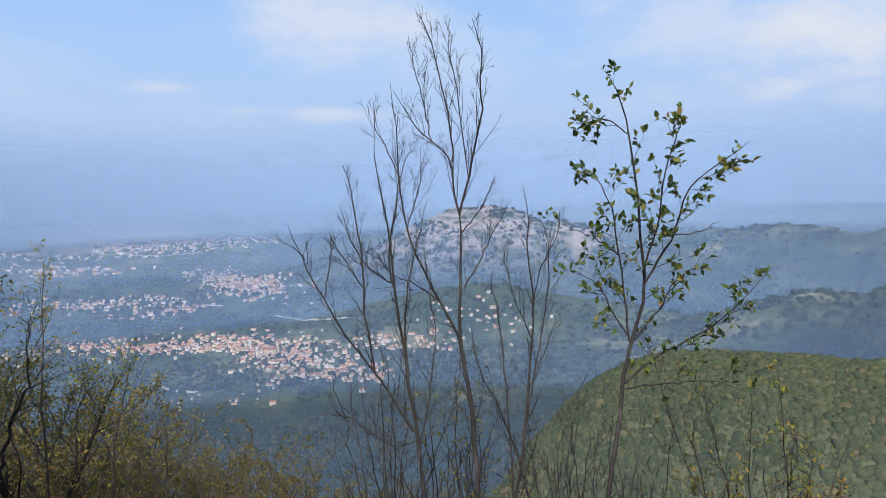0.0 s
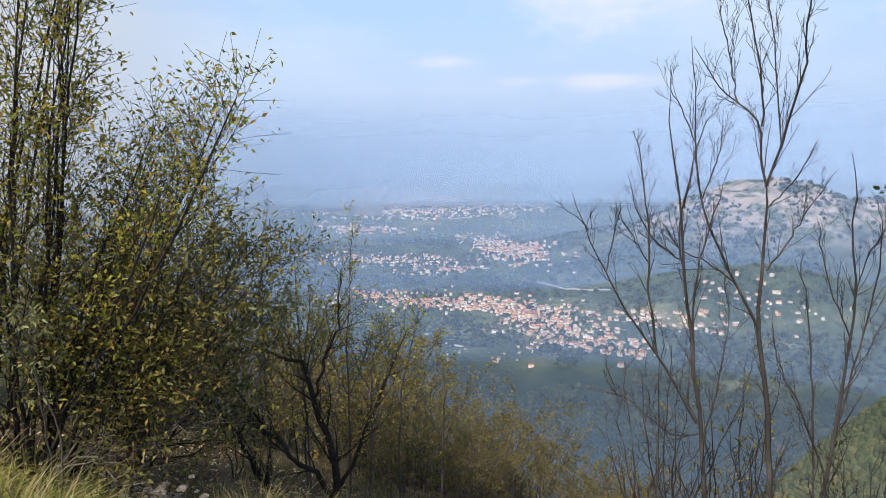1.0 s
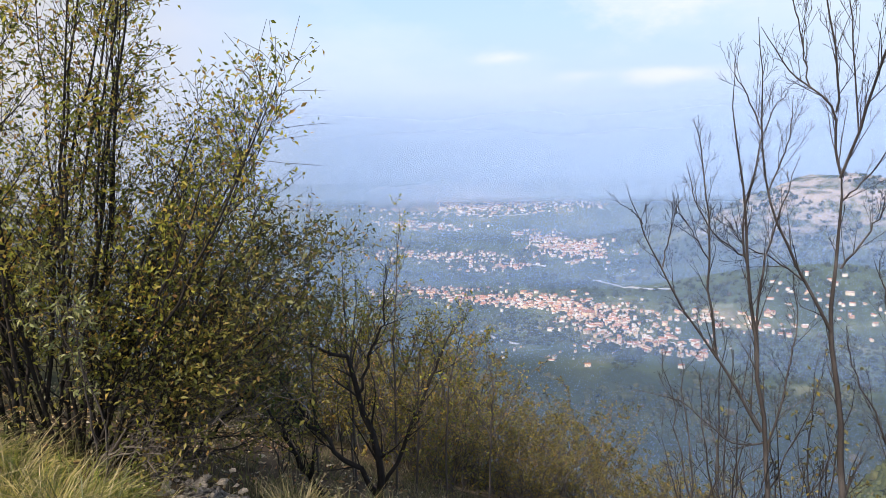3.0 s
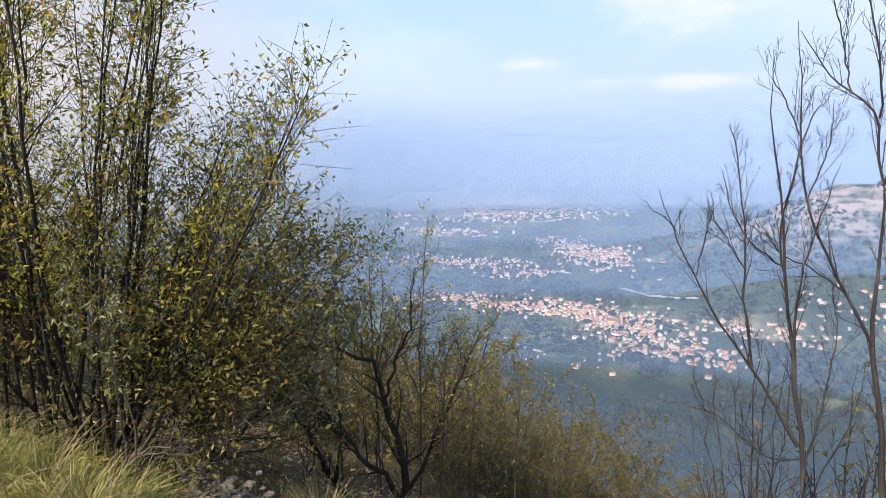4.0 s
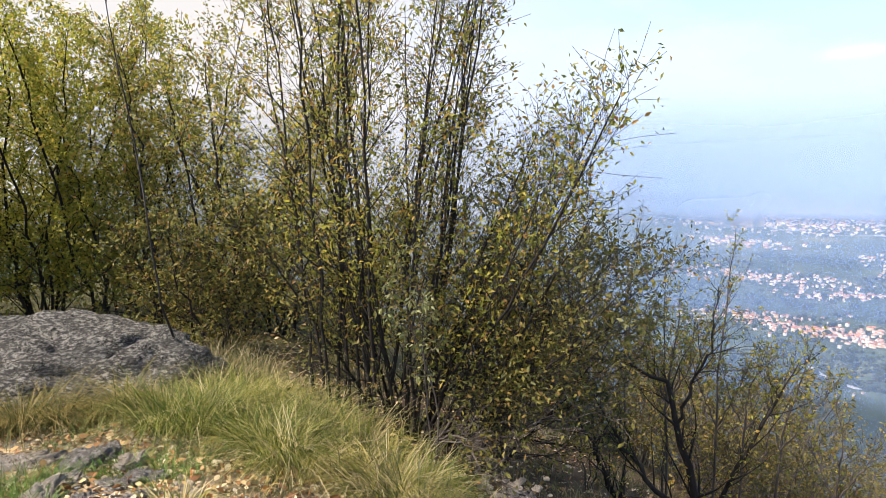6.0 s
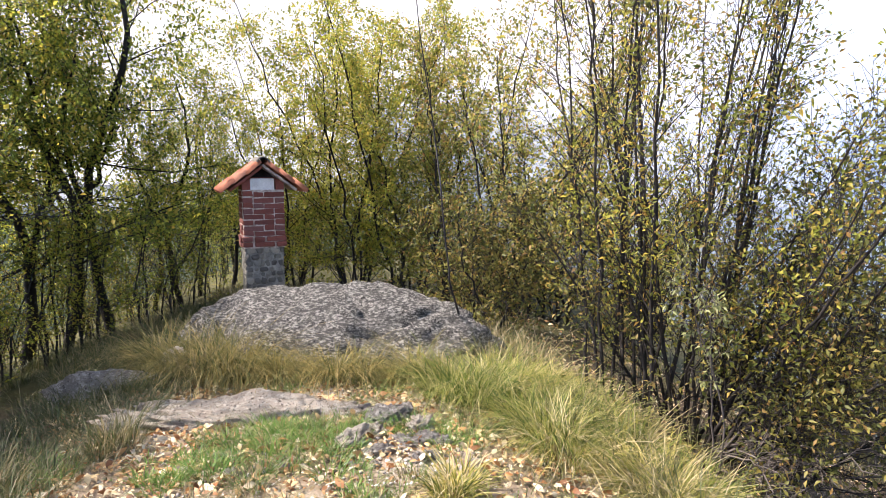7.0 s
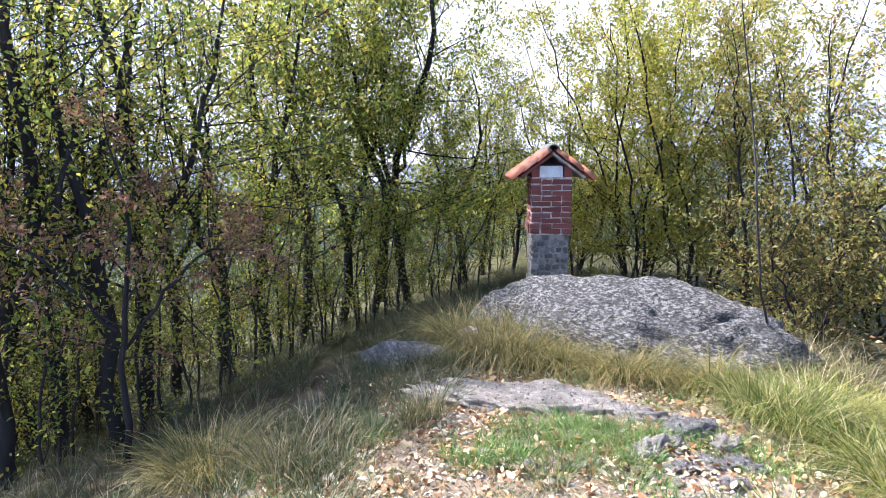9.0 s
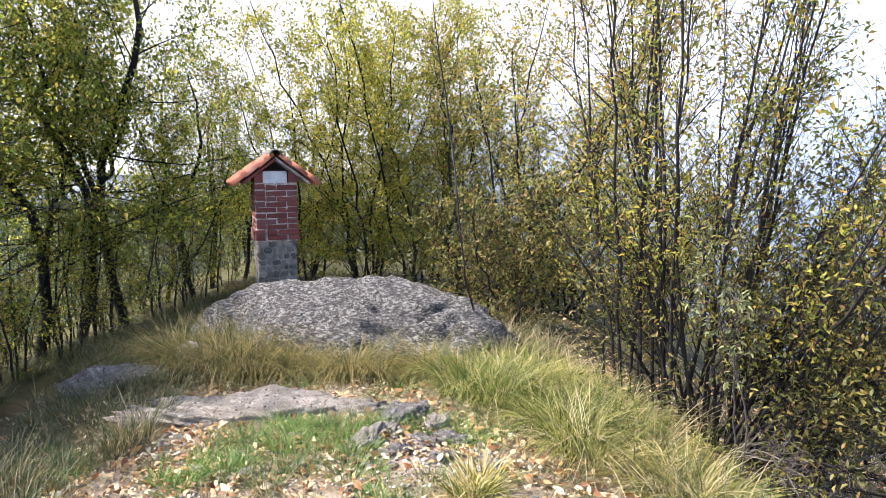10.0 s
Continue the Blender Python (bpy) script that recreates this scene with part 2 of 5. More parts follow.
    t.links.new(c, p.inputs["Base Color"])
    p.inputs["Roughness"].default_value = rough
    bump_of(t, p, grain, bump, 0.004)
    return m


BRICK = object_shade_material("old_brick", [(0.0, (0.15, 0.045, 0.032)), (0.5, (0.22, 0.062, 0.042)), (1.0, (0.18, 0.08, 0.068))])
ROOF_TILE = object_shade_material("clay_tile", [(0.0, (0.36, 0.12, 0.06)), (0.6, (0.46, 0.16, 0.08)), (1.0, (0.34, 0.17, 0.11))], 0.8, 13.0, 0.6)
MORTAR = rough_material("pale_mortar", [(0.35, (0.24, 0.17, 0.13)), (0.62, (0.66, 0.56, 0.47))], 14, fine=70)
PLASTER = rough_material("white_plaster", [(0.3, (0.60, 0.57, 0.52)), (0.7, (0.80, 0.78, 0.74))], 7, bump=0.15)
RUBBLE = object_shade_material("rubble_masonry", [(0.0, (0.10, 0.09, 0.075)), (0.5, (0.18, 0.165, 0.135)), (1.0, (0.34, 0.30, 0.24))], scale=14.0)
MORTAR_OLD = rough_material("grey_mortar", [(0.3, (0.13, 0.12, 0.10)), (0.7, (0.36, 0.33, 0.28))], 12, fine=80)
# near-black colour that stands for the shade inside the niche
HOLLOW = rough_material("shaded_niche", [(0.3, (0.02, 0.015, 0.012)), (0.7, (0.06, 0.045, 0.04))], 9)


# ---- mesh helpers ----
def make_mesh(name, verts, tris=None, quads=None, smooth=False):
    """A mesh from arrays of vertices, triangles and quads."""
    me = bpy.data.meshes.new(name)
    verts = np.asarray(verts, np.float32).reshape(-1, 3)
    loops, starts, n = [], [], 0
    for faces, k in ((tris, 3), (quads, 4)):
        if faces is not None and len(faces):
            faces = np.asarray(faces, np.int32).reshape(-1, k)
            loops.append(faces.ravel())
            starts.append(n + k * np.arange(len(faces)))
            n += k * len(faces)
    loops, starts = np.concatenate(loops).astype(np.int32), np.concatenate(starts).astype(np.int32)
    me.vertices.add(len(verts))
    me.vertices.foreach_set("co", verts.ravel())
    me.loops.add(len(loops))
    me.loops.foreach_set("vertex_index", loops)
    me.polygons.add(len(starts))
    me.polygons.foreach_set("loop_start", starts)
    me.update(calc_edges=True)
    if smooth:
        me.polygons.foreach_set("use_smooth", np.ones(len(starts), bool))
    return me


def piece(name, mesh, material, parent=None, at=None, label=""):
    """Links a mesh as one object, under its thing where one is given."""
    if material and not mesh.materials:
        mesh.materials.append(material)
    ob = new(name, mesh)
    if parent:
        ob.parent = parent
    if at is not None:
        ob.matrix_basis = at if isinstance(at, Matrix) else Matrix.Translation(at)
    return tagged(ob, label)


def part(name, bm, material, parent, label=""):
    me = bpy.data.meshes.new(name)
    bm.to_mesh(me)
    bm.free()
    return piece(name, me, material, parent, None, label)


def thing(name, at, label, category, group="", kind=""):
    ob = new(name)
    ob.empty_display_size = 0.1
    ob.matrix_basis = at if isinstance(at, Matrix) else Matrix.Translation(at)
    return tagged(ob, label, category, group, kind)


def unit(v):
    return v / np.maximum(np.linalg.norm(v, axis=-1, keepdims=True), 1e-9)


def tubes(P, R, sides):
    """Tapered tubes along the lines P (m, n, 3) with radii R (m, n): vertices and quads."""
    m, n = P.shape[:2]
    d = unit(np.gradient(P, axis=1))
    ref = np.where(np.abs(d[:, :1, 2:]) > 0.9, np.array([1.0, 0, 0]), np.array([0, 0, 1.0])) * np.ones((m, n, 1))
    a = unit(np.cross(d, ref))
    b = np.cross(d, a)
    ang = np.arange(sides) * 2 * np.pi / sides
    ring = a[:, :, None] * np.cos(ang)[:, None] + b[:, :, None] * np.sin(ang)[:, None]
    V = (P[:, :, None] + ring * R[:, :, None, None]).reshape(-1, 3)
    i, j, k = np.meshgrid(np.arange(m), np.arange(n - 1), np.arange(sides), indexing="ij")
    at = lambda jj, kk: ((i * n + jj) * sides + kk % sides).ravel()
    return V, np.stack([at(j, k), at(j, k + 1), at(j + 1, k + 1), at(j + 1, k)], 1)


def along(P, f):
    """Points and directions at fractions f (m, c) of the lines P (m, n, 3)."""
    n = P.shape[1]
    g = np.clip(f * (n - 1), 0, n - 1.001)
    i = g.astype(int)
    w = (g - i)[..., None]
    rows = np.arange(len(P))[:, None]
    p0, p1 = P[rows, i], P[rows, i + 1]
    return p0 * (1 - w) + p1 * w, unit(p1 - p0)


def smooth_line(points, n=14):
    """A line of n points that glides through the given ones."""
    p = np.array(points, float)
    q = np.vstack([2 * p[0] - p[1], p, 2 * p[-1] - p[-2]])
    out = []
    for s in np.linspace(0, len(p) - 1.0001, n):
        i, u = int(s), s - int(s)
        a, b, c, d = q[i:i + 4]
        out.append(0.5 * (2 * b + (c - a) * u + (2 * a - 5 * b + 4 * c - d) * u * u + (3 * b - a - 3 * c + d) * u ** 3))
    return np.array(out)


def sprout(rng, P, R, per, lo, hi, length, angle, up=0.3, n=6, wander=0.15, thick=0.42, tip=0.0015, shrink=0.5):
    """Side branches: per from each line of P, between the fractions lo and hi of it."""
    m = len(P)
    f = lo + (hi - lo) * (np.arange(per) + rng.uniform(0, 1, (m, per))) / per
    at, d = along(P, f)
    rad = np.take_along_axis(R, np.clip((f * (R.shape[1] - 1)).astype(int), 0, R.shape[1] - 1), 1)
    at, d, f, rad = at.reshape(-1, 3), d.reshape(-1, 3), f.ravel(), rad.ravel()
    side = unit(np.cross(d, rng.normal(size=d.shape)))
    a = np.radians(angle) * rng.uniform(0.6, 1.4, len(d))[:, None]
    way = unit(np.cos(a) * d + np.sin(a) * side + np.array([0, 0, up]) * rng.uniform(0, 1, (len(d), 1)))
    L = length * rng.uniform(0.45, 1.25, len(d)) * (1 - shrink * (f - lo) / max(hi - lo, 1e-6))
    out, here = [at], at
    for _ in range(n - 1):
        way = unit(way + rng.normal(size=way.shape) * wander + np.array([0, 0, up * 0.13]))
        here = here + way * (L / (n - 1))[:, None]
        out.append(here)
    r0 = np.maximum(rad * thick, tip * 1.2)[:, None]
    return np.stack(out, 1), r0 + (tip - r0) * np.linspace(0, 1, n)[None] ** 0.8


def leaves(rng, P, per, size, lo=0.15, hi=1.0, droop=0.25, spread=1.0, wide=0.5, offset=0.5, small=False, fluff=0.0):
    """Leaves set along the lines P: folded blades of four triangles, or two for small ones, each an island of its own."""
    f = rng.uniform(lo, hi, (len(P), per))
    at, d = along(P, f)
    at, d = at.reshape(-1, 3), d.reshape(-1, 3)
    n = len(at)
    at = at + rng.normal(size=at.shape) * fluff
    way = unit(0.6 * d + spread * unit(rng.normal(size=d.shape)) + np.array([0, 0, -droop]))
    side = unit(np.cross(way, unit(rng.normal(size=d.shape) * 0.8 + np.array([0, 0, 1.0]))))
    over = np.cross(side, way)
    s = (size * rng.uniform(0.6, 1.3, n))[:, None]
    w = s * wide * 0.5
    base = at + way * s * 0.2 * offset
    lift = over * w * rng.uniform(0.1, 0.7, (n, 1))
    bend = -over * s * rng.uniform(0, 0.25, (n, 1))
    if small:
        V = np.stack([base, base + way * s * 0.45 + side * w + lift, base + way * s + bend, base + way * s * 0.45 - side * w + lift], 1).reshape(-1, 3)
        o = 4 * np.arange(n)[:, None, None]
        return V, (np.array([[0, 1, 2], [0, 2, 3]]) + o).reshape(-1, 3), None
    V = np.stack([base, base + way * s * 0.35 + side * w + lift, base + way * s * 0.35 - side * w + lift,
                  base + way * s * 0.7 + side * w * 0.75 + lift + bend * 0.6, base + way * s * 0.7 - side * w * 0.75 + lift + bend * 0.6,
                  base + way * s + bend], 1).reshape(-1, 3)
    o = 6 * np.arange(n)[:, None, None]
    T = np.array([[0, 1, 2], [3, 5, 4]]) + o
    Q = np.array([[1, 3, 4, 2]]) + o
    return V, T.reshape(-1, 3), Q.reshape(-1, 4)


def merged(lots):
    """Several lots of (vertices, quads) as one."""
    V, Q, n = [], [], 0
    for v, q in lots:
        V.append(v)
        Q.append(q + n)
        n += len(v)
    return np.concatenate(V), np.concatenate(Q)


def plant(name, base, stems, bark, leaf, label, category, seed, group="", radius=0.04, tip=0.004, limbs=(8, 0.25, 1.0, 0.9, 38),
          twigs=(5, 0.15, 1.0, 0.35, 42), sprays=None, leaf_per=6, leaf_size=0.06, leaf_on="twigs", wander=0.10, up=0.3, leaf_wide=0.5,
          droop=0.25, radii=None, sides=7, leaf_lo=0.15, twig_tip=0.0016, singly=0, shrink=0.5, coarse=False, fluff=0.0, thick=0.42, crooked=0.014, even=False):
    """A tree or bush: stems (lists of points about its base), limbs from the stems, twigs from the limbs, sprays from the twigs, and leaves."""
    rng = np.random.default_rng(seed)
    own = thing(name, base, label, category, group)
    S = np.stack([smooth_line(s) for s in stems])
    rad = np.array(radii if radii else [radius] * len(S))[:, None] * (1 - np.linspace(0, 1, S.shape[1])[None]) ** 0.75 + tip
    S[:, 1:-1] += rng.normal(size=S[:, 1:-1].shape) * crooked
    for line, r in zip(S, rad):
        v, q = tubes(line[None], r[None], sides)
        piece("stem" if len(S) > 1 else "trunk", make_mesh("stem", v, quads=q, smooth=True), bark, own)
    lots, last = [], S
    c, lo, hi, ln, an = limbs
    B, BR = sprout(rng, S, rad, c, lo, hi, ln, an, up, 5 if coarse else 7, wander, thick, twig_tip, shrink)
    if even:
        size = np.linalg.norm(np.diff(S, axis=1), axis=2).sum(1)
        keep = rng.uniform(0, 1, len(B)) < np.repeat(np.minimum(1, size / 1.3), c)
        B, BR = B[keep], BR[keep]
    lots.append(tubes(B, BR, 3 if coarse else 4))
    last = B
    if twigs:
        c, lo, hi, ln, an = twigs
        T, TR = sprout(rng, B, BR, c, lo, hi, ln, an, up, 3 if coarse else 5, wander * 1.3, tip=twig_tip)
        lots.append(tubes(T, TR, 3))
        last = T
        if sprays:
            c, lo, hi, ln, an = sprays
            U, UR = sprout(rng, T, TR, c, lo, hi, ln, an, up * 0.7, 4, wander * 1.5, tip=twig_tip * 0.8)
            lots.append(tubes(U, UR, 3))
            last = U
    v, q = merged(lots)
    tagged(piece("branchwork", make_mesh("branchwork", v, quads=q, smooth=True), bark, own), kind="stuff")
    if leaf:
        src = {"twigs": last, "limbs": B, "all": last}[leaf_on]
        if singly:
            blade = leaf_blade(leaf)
            f = rng.uniform(0.1, 1.0, (len(src), leaf_per))
            at, d = along(src, f)
            at, d = at.reshape(-1, 3), d.reshape(-1, 3)
            keep = [i for i in rng.permutation(len(at)) if at[i, 2] > 1.75][:singly]
            for i in keep:
                way = Vector(d[i] * 0.7 + rng.normal(size=3) * 0.65 + np.array([0, 0, 0.1])).normalized()
                face = Vector(rng.normal(size=3) * 0.5 + np.array([0, 0, 1.0]))
                x = way.cross(face).normalized()
                z = x.cross(way)
                s = leaf_size * rng.uniform(0.7, 1.3)
                m = Matrix((x, way, z)).transposed().to_4x4()
                piece("leaf", blade, leaf, own, Matrix.Translation(at[i]) @ m @ Matrix.Scale(s, 4))
            high = src[src[:, 0, 2] > 2.0]
            v, t, q = leaves(rng, high, leaf_per, leaf_size * 0.95, 0.1, 1.0, -0.05, 1.0, 0.55)
            tagged(piece("crown", make_mesh("crown", v, t, q), LEAF_GREEN, own), kind="stuff")
        else:
            v, t, q = leaves(rng, src, leaf_per, leaf_size, leaf_lo, 1.0, droop, 1.0, leaf_wide, small=leaf_size < 0.07, fluff=fluff)
            piece("crown", make_mesh("crown", v, t, q), leaf, own)
    return own


def leaf_blade(material):
    """One pointed leaf of unit length along +y, folded at the rib and bent at the tip."""
    rows = [(0, 0.0, 0), (0.15, 0.16, -0.01), (0.4, 0.27, 0.02), (0.65, 0.23, 0.0), (0.85, 0.11, -0.06), (1, 0, -0.12)]
    V = []
    for y, w, z in rows:
        V += [(-w, y, z + 0.35 * w), (0, y, z), (w, y, z + 0.35 * w)]
    Q = []
    for i in range(5):
        for k in range(2):
            Q.append((3 * i + k, 3 * i + k + 1, 3 * i + k + 4, 3 * i + k + 3))
    me = make_mesh("leaf", V, quads=Q, smooth=True)
    me.materials.append(material)
    return me


# ---- the ground, one sheet to the horizon ----
def soft_ramp(s, w):
    return 0.5 * (np.sqrt(s * s + w * w) + s)


def valley(r):
    k = np.clip((r - 1800) / 3000, 0, 1)
    return -330 + 230 * k * k * (3 - 2 * k)


def hump(x, y, yaw, r, across, deep, turn=0.0, flat=2.2):
    """A rounded bell at a bearing (degrees left of +y) and distance."""
    cx, cy = -r * math.sin(radians(yaw)), r * math.cos(radians(yaw))
    a = radians(-yaw + turn)
    u = (x - cx) * math.cos(a) - (y - cy) * math.sin(a)
    v = (x - cx) * math.sin(a) + (y - cy) * math.cos(a)
    return np.exp(-np.abs(u / across) ** flat - np.abs(v / deep) ** 2)


def top_height(x, y):
    """The hilltop: a flat crest along x that falls to the valley (+y) and to the wood (-y)."""
    s = (y - 2.0) + 0.35 * (x + 5.0)
    fall = 0.45 * soft_ramp(s, 0.6)
    k = np.clip(s, 0, 10)
    fall = fall + 0.006 * k * k + 0.12 * np.maximum(s - 10, 0)
    s2 = -0.9 - y
    wood = 0.33 * soft_ramp(s2, 0.5)
    west = 0.07 * np.maximum(-x - 3.5, 0) + 0.10 * np.maximum(-x - 22, 0)
    r = np.hypot(x, y)
    return -fall - wood - np.minimum(west, 60) - 0.25 * np.maximum(r - 120, 0) + 0.02 * np.exp(-((x + 4.5) ** 2 + (y - 0.5) ** 2))


def bumps(x, y, scale, seed=0.0):
    return np.array([noise.noise((a * scale + seed, b * scale, seed)) for a, b in zip(x.ravel(), y.ravel())]).reshape(x.shape)


def height(x, y):
    x, y = np.asarray(x, float), np.asarray(y, float)
    r = np.hypot(x, y)
    floor = valley(r)
    far = floor.copy()
    lift = lambda top, bell: np.maximum(far, floor + (top - floor) * bell)
    far = lift(-38, hump(x, y, -5.0, 2150, 430, 420))
    far = lift(-95, hump(x, y, -12.0, 2150, 330, 380))
    far = lift(-190, hump(x, y, 3.0, 2300, 420, 420))
    far = lift(-25, hump(x, y, -47.0, 2400, 620, 420))
    far = lift(-128, hump(x, y, -29.0, 2450, 520, 380))
    far = lift(-110, hump(x, y, -46.0, 1500, 330, 500))
    far = lift(-215, hump(x, y, -33.0, 1450, 260, 330))
    far = lift(-101, hump(x, y, -31.0, 440, 215, 190, 0.0, 3.6))
    far = lift(-110, hump(x, y, -60.0, 420, 200, 200))
    z = np.maximum(np.maximum(top_height(x, y), far), floor)
    if np.max(r) > 150:
        z = z + np.clip((r - 150) / 300, 0, 1) * (7 * bumps(x, y, 0.011, 5.0) + 4 * bumps(x, y, 0.03, 8.0))
        rugged = np.clip((z - floor) / 150, 0, 1) * np.clip((r - 900) / 300, 0, 1)
        z = z + rugged * (17 * np.abs(bumps(x, y, 0.005, 11.0)) + 9 * bumps(x, y, 0.013, 12.0))
    return z


def build_ground():
    rings, spokes = 225, 560
    rr = np.concatenate([[0.04], 0.35 * (4950 / 0.35) ** (np.arange(rings - 1) / (rings - 2))])
    th = np.arange(spokes) * 2 * np.pi / spokes
    R, T = np.meshgrid(rr, th, indexing="ij")
    X, Y = -1.2 + R * np.sin(T), 0.3 + R * np.cos(T)
    Z = height(X, Y)
    Z += 0.035 * bumps(X, Y, 1.7) * np.clip((R - 0.5) / 2, 0, 1) * (R < 60) + 0.012 * bumps(X, Y, 6.0, 3.0) * (R < 30)
    V = np.stack([X, Y, Z], -1).reshape(-1, 3)
    i, j = np.meshgrid(np.arange(rings - 1), np.arange(spokes), indexing="ij")
    a = (i * spokes + j).ravel()
    b = (i * spokes + (j + 1) % spokes).ravel()
    Q = np.stack([a, a + spokes, b + spokes, b], 1)
    ob = piece("ground", make_mesh("ground", V, tris=[[0, spokes // 3, 2 * spokes // 3]], quads=Q[:, ::-1], smooth=True), GROUND)
    tagged(ob, "stony hilltop sloping to a hazy wooded valley", "ground", kind="structure")


build_ground()


def place_of(yaw, r):
    return -1.2 - r * math.sin(radians(yaw)), 0.3 + r * math.cos(radians(yaw))


def z_at(x, y):
    return float(height(x, y))


# ---- sky backdrop and the tinted sheets that imitate haze over the valley ----
def arc_sheet(name, radius, yaw0, yaw1, z0, z1, material, label, category, steps=96, rows=6):
    yaw = np.radians(np.linspace(yaw0, yaw1, steps + 1))
    zz = np.linspace(z0, z1, rows + 1)
    A, Z = np.meshgrid(yaw, zz)
    V = np.stack([-radius * np.sin(A), radius * np.cos(A), Z], -1).reshape(-1, 3)
    i, j = np.meshgrid(np.arange(rows), np.arange(steps), indexing="ij")
    a = (i * (steps + 1) + j).ravel()
    Q = np.stack([a, a + steps + 1, a + steps + 2, a + 1], 1)
    ob = piece(name, make_mesh(name, V, quads=Q, smooth=True), material)
    return tagged(ob, label, category, kind="structure")


def sky_material():
    """Pale blue air that whitens towards the horizon, with thin drifting cloud."""
    m, t, p, out = nodes_of("distant_sky")
    tc = t.nodes.new("ShaderNodeTexCoord")
    sep = t.nodes.new("ShaderNodeSeparateXYZ")
    t.links.new(tc.outputs["Object"], sep.inputs[0])
    z = span(t, sep.outputs["Z"], -350, 1700)
    c = ramp_of(t, z, [(0.0, (0.40, 0.54, 0.80)), (0.2, (0.46, 0.60, 0.86)), (0.42, (0.53, 0.68, 0.93)), (0.75, (0.48, 0.68, 1.0)), (1.0, (0.42, 0.64, 1.0))])
    cloud = noise_of(t, 0.00062, 6, 0.5, (1, 1, 2.2))
    k = ramp_of(t, cloud, [(0.46, (0, 0, 0)), (0.68, (0.85, 0.85, 0.85))])
    k = blend(t, span(t, sep.outputs["Z"], 250, 1100), (0, 0, 0), k)
    c = blend(t, 0.5, c, blend(t, k, c, (0.82, 0.86, 0.93)))
    # a few cloud banks over the valley: bearing, rise, half width, half height, weight
    ragged = noise_of(t, 0.0017, 7, 0.6, (1, 1, 2.0))
    for yaw, up, wide, tall, weight in ((7.5, 15.5, 900, 420, 0.75), (-26.0, 12.5, 1100, 480, 0.55), (-34.0, 11.5, 650, 420, 0.95), (21.0, 9.2, 260, 60, 0.5), (6.5, 7.2, 420, 60, 0.6), (14.0, 7.5, 300, 50, 0.35)):
        off = put(t, "ShaderNodeVectorMath")
        off.operation = "SUBTRACT"
        t.links.new(tc.outputs["Object"], off.inputs[0])
        off.inputs[1].default_value = (-4850 * math.sin(radians(yaw)), 4850 * math.cos(radians(yaw)), 4850 * math.tan(radians(up)))
        size = put(t, "ShaderNodeVectorMath")
        size.operation = "MULTIPLY"
        t.links.new(off.outputs[0], size.inputs[0])
        size.inputs[1].default_value = (1 / wide, 1 / wide, 1 / tall)
        far = put(t, "ShaderNodeVectorMath")
        far.operation = "LENGTH"
        t.links.new(size.outputs[0], far.inputs[0])
        edge = put(t, "ShaderNodeMath")
        edge.operation = "MULTIPLY_ADD"
        t.links.new(ragged, edge.inputs[0])
        edge.inputs[1].default_value = -2.6
        t.links.new(far.outputs["Value"], edge.inputs[2])
        c = blend(t, ramp_of(t, span(t, edge.outputs[0], 0.0, -1.4), [(0.0, (0, 0, 0)), (1.0, (weight, weight, weight))]), c, (0.86, 0.87, 0.92))
    # the air whitens round towards the sun
    c = blend(t, span(t, sep.outputs["X"], -2600, -4600), c, (0.60, 0.60, 0.595))
    e = put(t, "ShaderNodeEmission", Strength=SKY_GLOW)
    t.links.new(c, e.inputs["Color"])
    t.links.new(e.outputs[0], out.inputs["Surface"])
    return m


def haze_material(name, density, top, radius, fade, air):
    """A part-clear sheet coloured as hazy air; it begins softly over the valley floor and thins upwards."""
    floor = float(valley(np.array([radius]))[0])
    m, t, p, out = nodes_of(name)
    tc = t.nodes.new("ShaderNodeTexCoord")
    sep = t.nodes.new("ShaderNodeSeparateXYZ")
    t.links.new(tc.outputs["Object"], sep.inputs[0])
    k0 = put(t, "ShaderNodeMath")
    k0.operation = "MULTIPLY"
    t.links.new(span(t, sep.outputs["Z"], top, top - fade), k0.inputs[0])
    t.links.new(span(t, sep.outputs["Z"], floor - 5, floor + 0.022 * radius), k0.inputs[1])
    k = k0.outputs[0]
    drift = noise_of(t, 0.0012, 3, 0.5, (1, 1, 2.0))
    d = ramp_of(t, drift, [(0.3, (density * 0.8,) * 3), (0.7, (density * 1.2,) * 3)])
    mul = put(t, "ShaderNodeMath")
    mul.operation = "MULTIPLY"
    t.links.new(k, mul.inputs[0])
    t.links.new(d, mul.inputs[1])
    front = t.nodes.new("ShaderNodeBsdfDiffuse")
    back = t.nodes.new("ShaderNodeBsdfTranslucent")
    # the painted haze turns whiter towards -x
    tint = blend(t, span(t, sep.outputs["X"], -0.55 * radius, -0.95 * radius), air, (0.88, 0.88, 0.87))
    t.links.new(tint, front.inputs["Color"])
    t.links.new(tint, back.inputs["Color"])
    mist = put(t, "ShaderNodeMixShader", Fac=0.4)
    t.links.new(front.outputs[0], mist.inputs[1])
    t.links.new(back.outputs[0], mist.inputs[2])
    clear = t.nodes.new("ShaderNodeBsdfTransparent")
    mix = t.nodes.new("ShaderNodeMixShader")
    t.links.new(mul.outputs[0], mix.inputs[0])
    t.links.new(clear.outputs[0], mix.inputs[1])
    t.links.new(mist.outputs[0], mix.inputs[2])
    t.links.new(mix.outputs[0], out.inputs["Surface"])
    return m


